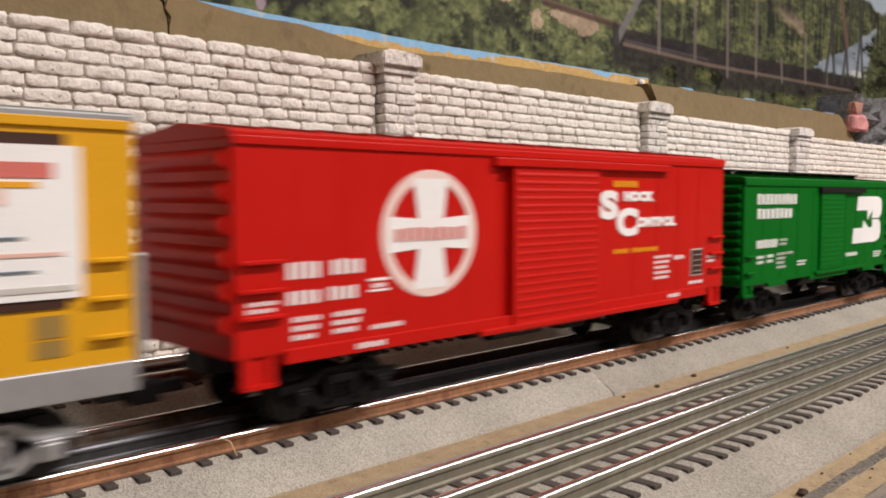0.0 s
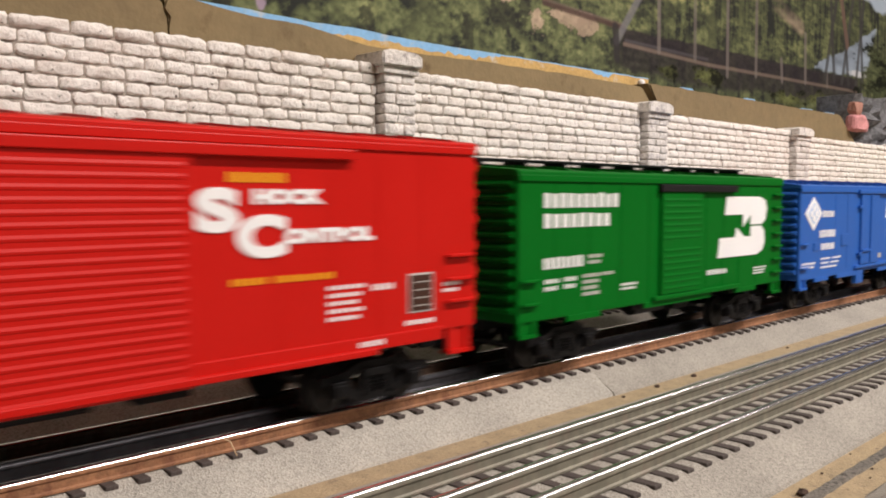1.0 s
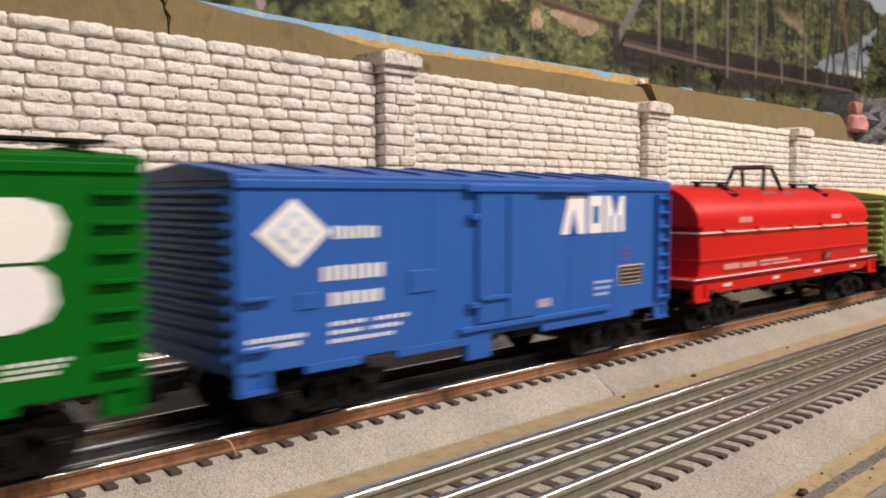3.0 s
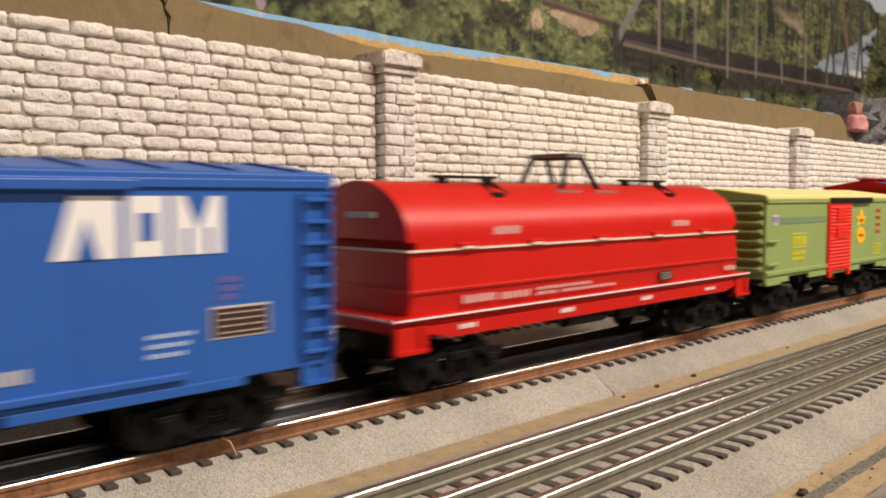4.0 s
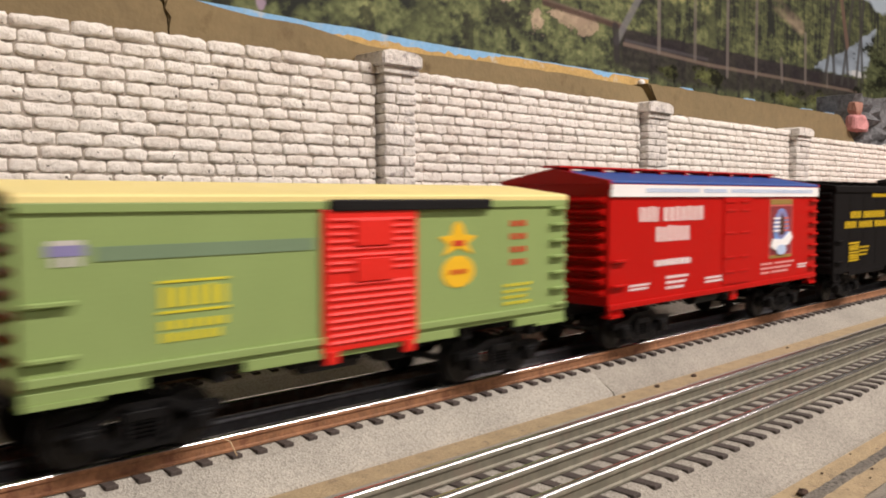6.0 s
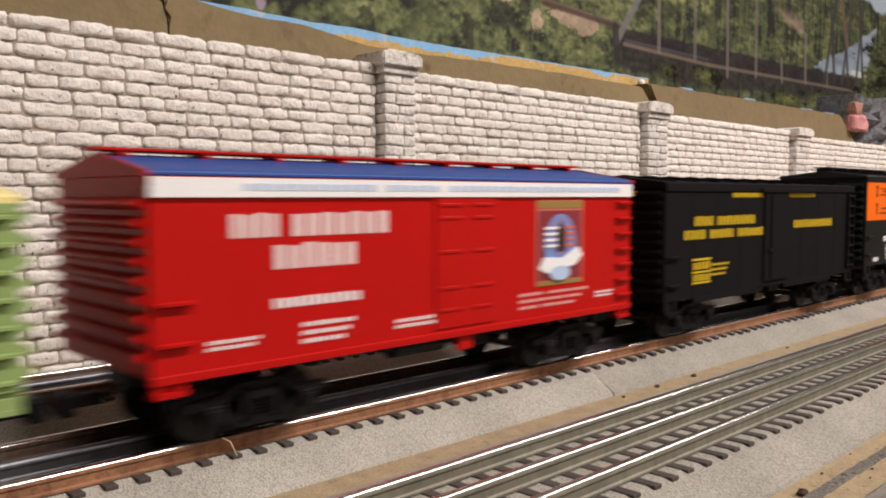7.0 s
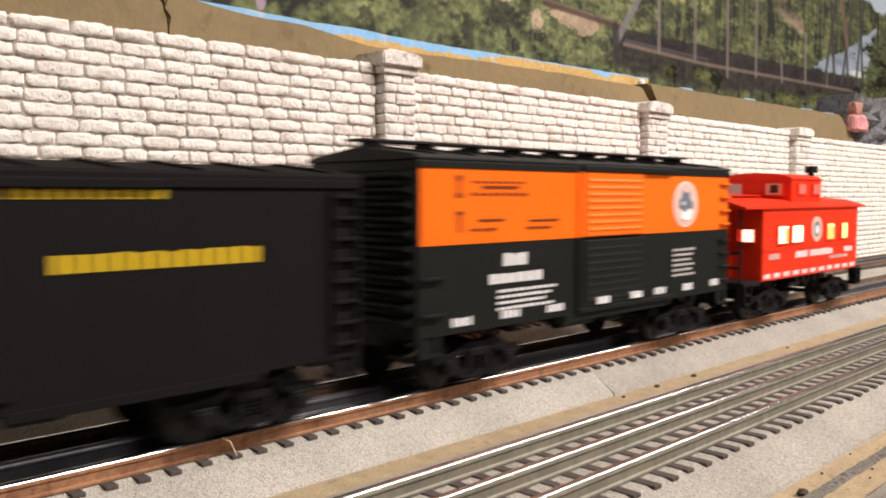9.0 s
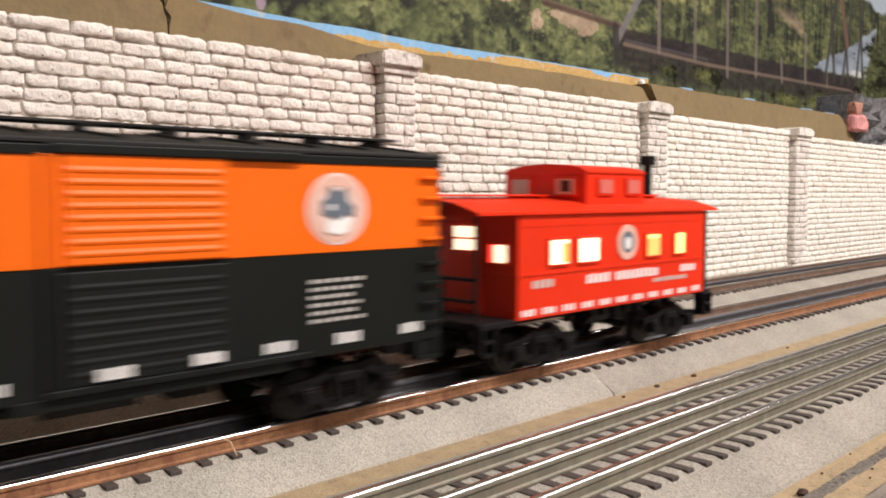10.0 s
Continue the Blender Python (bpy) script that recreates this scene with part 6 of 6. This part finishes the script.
# ---- put the place together ----
room()
layout_board()
TRACK_TIES = []
for y, rusty, length, phase, label in (
        (TRACKS_Y[0], False, 0.0560, 0.004, "model railway track with three steel rails beside a black strip"),
        (TRACKS_Y[1], False, 0.0538, 0.00895, "model railway track with three shiny steel rails on dark ties"),
        (TRACKS_Y[2], True, 0.0521, 0.0073, "model railway track with rust-sided rails under the train"),
        (TRACKS_Y[3], True, 0.0520, 0.001, "model railway track with rust-sided rails by the stone wall")):
    TRACK_TIES.append((track(y, rusty, length, phase, label), length, phase))
roadbed(TRACKS_Y[0], X_START, X_END, ROADBED_OLD, fill=0.0262)
roadbed(TRACKS_Y[1], X_START, X_END, ROADBED_OLD, far_foot=0.0520, fill=0.0243)
roadbed(TRACKS_Y[2], X_START, 0.3295, ROADBED, half_top=0.0290, half_foot=0.0425, far_foot=0.0440, skew=-0.004, fill=0.0213)
roadbed(TRACKS_Y[2], 0.3300, X_END, ROADBED_OLD, half_top=0.0290, half_foot=0.0430, far_foot=0.0440, top=-0.0082, skew=-0.004, fill=0.0213)
roadbed(TRACKS_Y[3], X_START, X_END, ROADBED_OLD)
for y0, y1 in ((0.0976, 0.1018), (0.0866, 0.0886)):
    bm = bmesh.new()
    cols = []
    for i in range(1451):
        x = X_START + (X_END - X_START) * i / 1450
        a = y0 + 0.00035 * noise.noise((x * 90, 3, y0 * 99)) + 0.0005 * noise.noise((x * 300, 5, 0))
        b = y1 + 0.0004 * noise.noise((x * 80, 9, y0 * 99)) + 0.0005 * noise.noise((x * 310, 7, 0))
        cols.append([bm.verts.new((x, y, z)) for y, z in ((a, BOARD_Z), (a + 0.0004, BOARD_Z + 0.0008), (b - 0.0004, BOARD_Z + 0.0008), (b, BOARD_Z))])
    for p, q in zip(cols, cols[1:]):
        for k in range(4):
            bm.faces.new((p[k], q[k], q[(k + 1) % 4], p[(k + 1) % 4]))
    bm.faces.new(cols[0])
    bm.faces.new(cols[-1][::-1])
    gap = part("grit_strip", bm, DARK_GRIT)
    tagged(gap, "ragged dark strip of grit lying along the tan board", "strip", group="grit strips")
bm = bmesh.new()
add_rod(bm, (0.1368, 0.2325, -0.0052), (0.1358, 0.2346, -0.0010), 0.00022, 6)
add_rod(bm, (0.1358, 0.2346, -0.0010), (0.1338, 0.2362, 0.0004), 0.0002, 6)
straw = part("straw", bm, STRAW)
tagged(straw, "thin pale straw leaning on the rusty rail", "straw")
for bx, by, br in ((0.3560, 0.2130, 0.0011), (0.3905, 0.2125, 0.0012), (0.3265, 0.2128, 0.0008), (0.2585, 0.1030, 0.0016), (0.505, 0.2128, 0.0008), (0.283, 0.1066, 0.0005), (0.312, 0.1078, 0.0004), (0.300, 0.0965, 0.0005), (0.318, 0.0952, 0.0004), (0.290, 0.0938, 0.0004)):
    bm = bmesh.new()
    bmesh.ops.create_icosphere(bm, subdivisions=2, radius=br)
    for v in bm.verts:
        v.co = Vector((v.co.x * 1.5, v.co.y, v.co.z * 0.6)) + Vector(noise.noise_vector(v.co * 900 + Vector((bx, 0, 0)))) * br * 0.4
    crumb = part("crumb", bm, RUST_BIT)
    crumb.location = (bx, by, BOARD_Z + br * 0.5)
    tagged(crumb, "small dark brown crumb of dirt on the board", "crumb", group="dirt crumbs")
bm = bmesh.new()
bmesh.ops.create_icosphere(bm, subdivisions=2, radius=0.0035)
for v in bm.verts:
    v.co = Vector((v.co.x * 1.7, v.co.y, max(v.co.z, -0.0012) * 0.8))
clip = part("clip", bm, BLACK, smooth=True)
clip.location = (0.7480, 0.4285, 0.1545)
tagged(clip, "small black clip on top of the stone wall", "clip")
bm = bmesh.new()
bmesh.ops.create_uvsphere(bm, u_segments=16, v_segments=10, radius=0.0036)
add_rod(bm, (0, 0, 0), (0, 0.006, 0), 0.0008, 8)
pin = part("push_pin", bm, WHITE, smooth=True)
pin.location = (0.7480, 0.4715, 0.1925)
tagged(pin, "small white round push pin in the board edge", "push pin")
mural()
banks()
yellow_car()
red_boxcar()
green_boxcar()
blue_reefer()
coil_car()
olive_boxcar()
red_reefer()
black_reefer()
orange_boxcar()
caboose()

# ---- pieces of the wall and the tracks ----
STONES = [stone_mesh(s, STONE) for s in range(14)]
for x0, x1, y, top, seed in ((-0.60, -0.270, WALL_Y, 0.163, 1), (-0.241, 0.0240, WALL_Y, 0.163, 2), (0.0550, 0.3518, WALL_Y, 0.1630, 3),
                             (0.3808, 0.6640, WALL_Y, 0.1612, 4), (0.6998, 0.9860, WALL_Y, 0.1548, 5), (1.0248, 1.351, WALL_Y, 0.1500, 6),
                             (1.386, 1.66, WALL_Y, 0.150, 7)):
    wall_panel(x0, x1, y, top, seed, STONES)
for x0, x1, top, seed in ((-0.2690, -0.2420, 0.170, 11), (0.0250, 0.0540, 0.170, 12), (0.3525, 0.3800, 0.1722, 13), (0.6650, 0.6990, 0.1640, 14),
                          (0.9870, 1.0240, 0.1590, 15), (1.352, 1.385, 0.156, 16)):
    wall_pillar(x0, x1, 0.4110, 0.4360, top, seed)
for tr, length, phase in TRACK_TIES:
    ties(tr, length, phase)


# ---- movement ----
RUN = [(0.0, 0.0), (1.0, 0.2054), (2.5, 0.5176), (4.0, 0.8416), (4.5, 0.9477), (5.5, 1.1612), (7.0, 1.5015), (7.5, 1.6131), (9.0, 1.9651), (10.0, 2.196)]


def run_at(t):
    """How far the train has gone, in metres; its speed rises gently."""
    ts, ss = zip(*RUN)
    base = 0.2035 * t + 0.00165 * t * t
    off = [s - (0.2035 * a + 0.00165 * a * a) for a, s in RUN]
    return base + float(np.interp(t, ts, off))


def motions():
    for car, place in RIDE.items():
        walk(car, [(k / 2, pose(place - run_at(k / 2), TRAIN_Y, 0)) for k in range(21)])
    steps = 160
    for ws, dx in WHEELSETS:
        walk(ws, [(10.0 * k / steps, pose(dx, 0, 0.0086, 0, -math.degrees(run_at(10.0 * k / steps) / 0.0086), 0)) for k in range(steps + 1)])


motions()
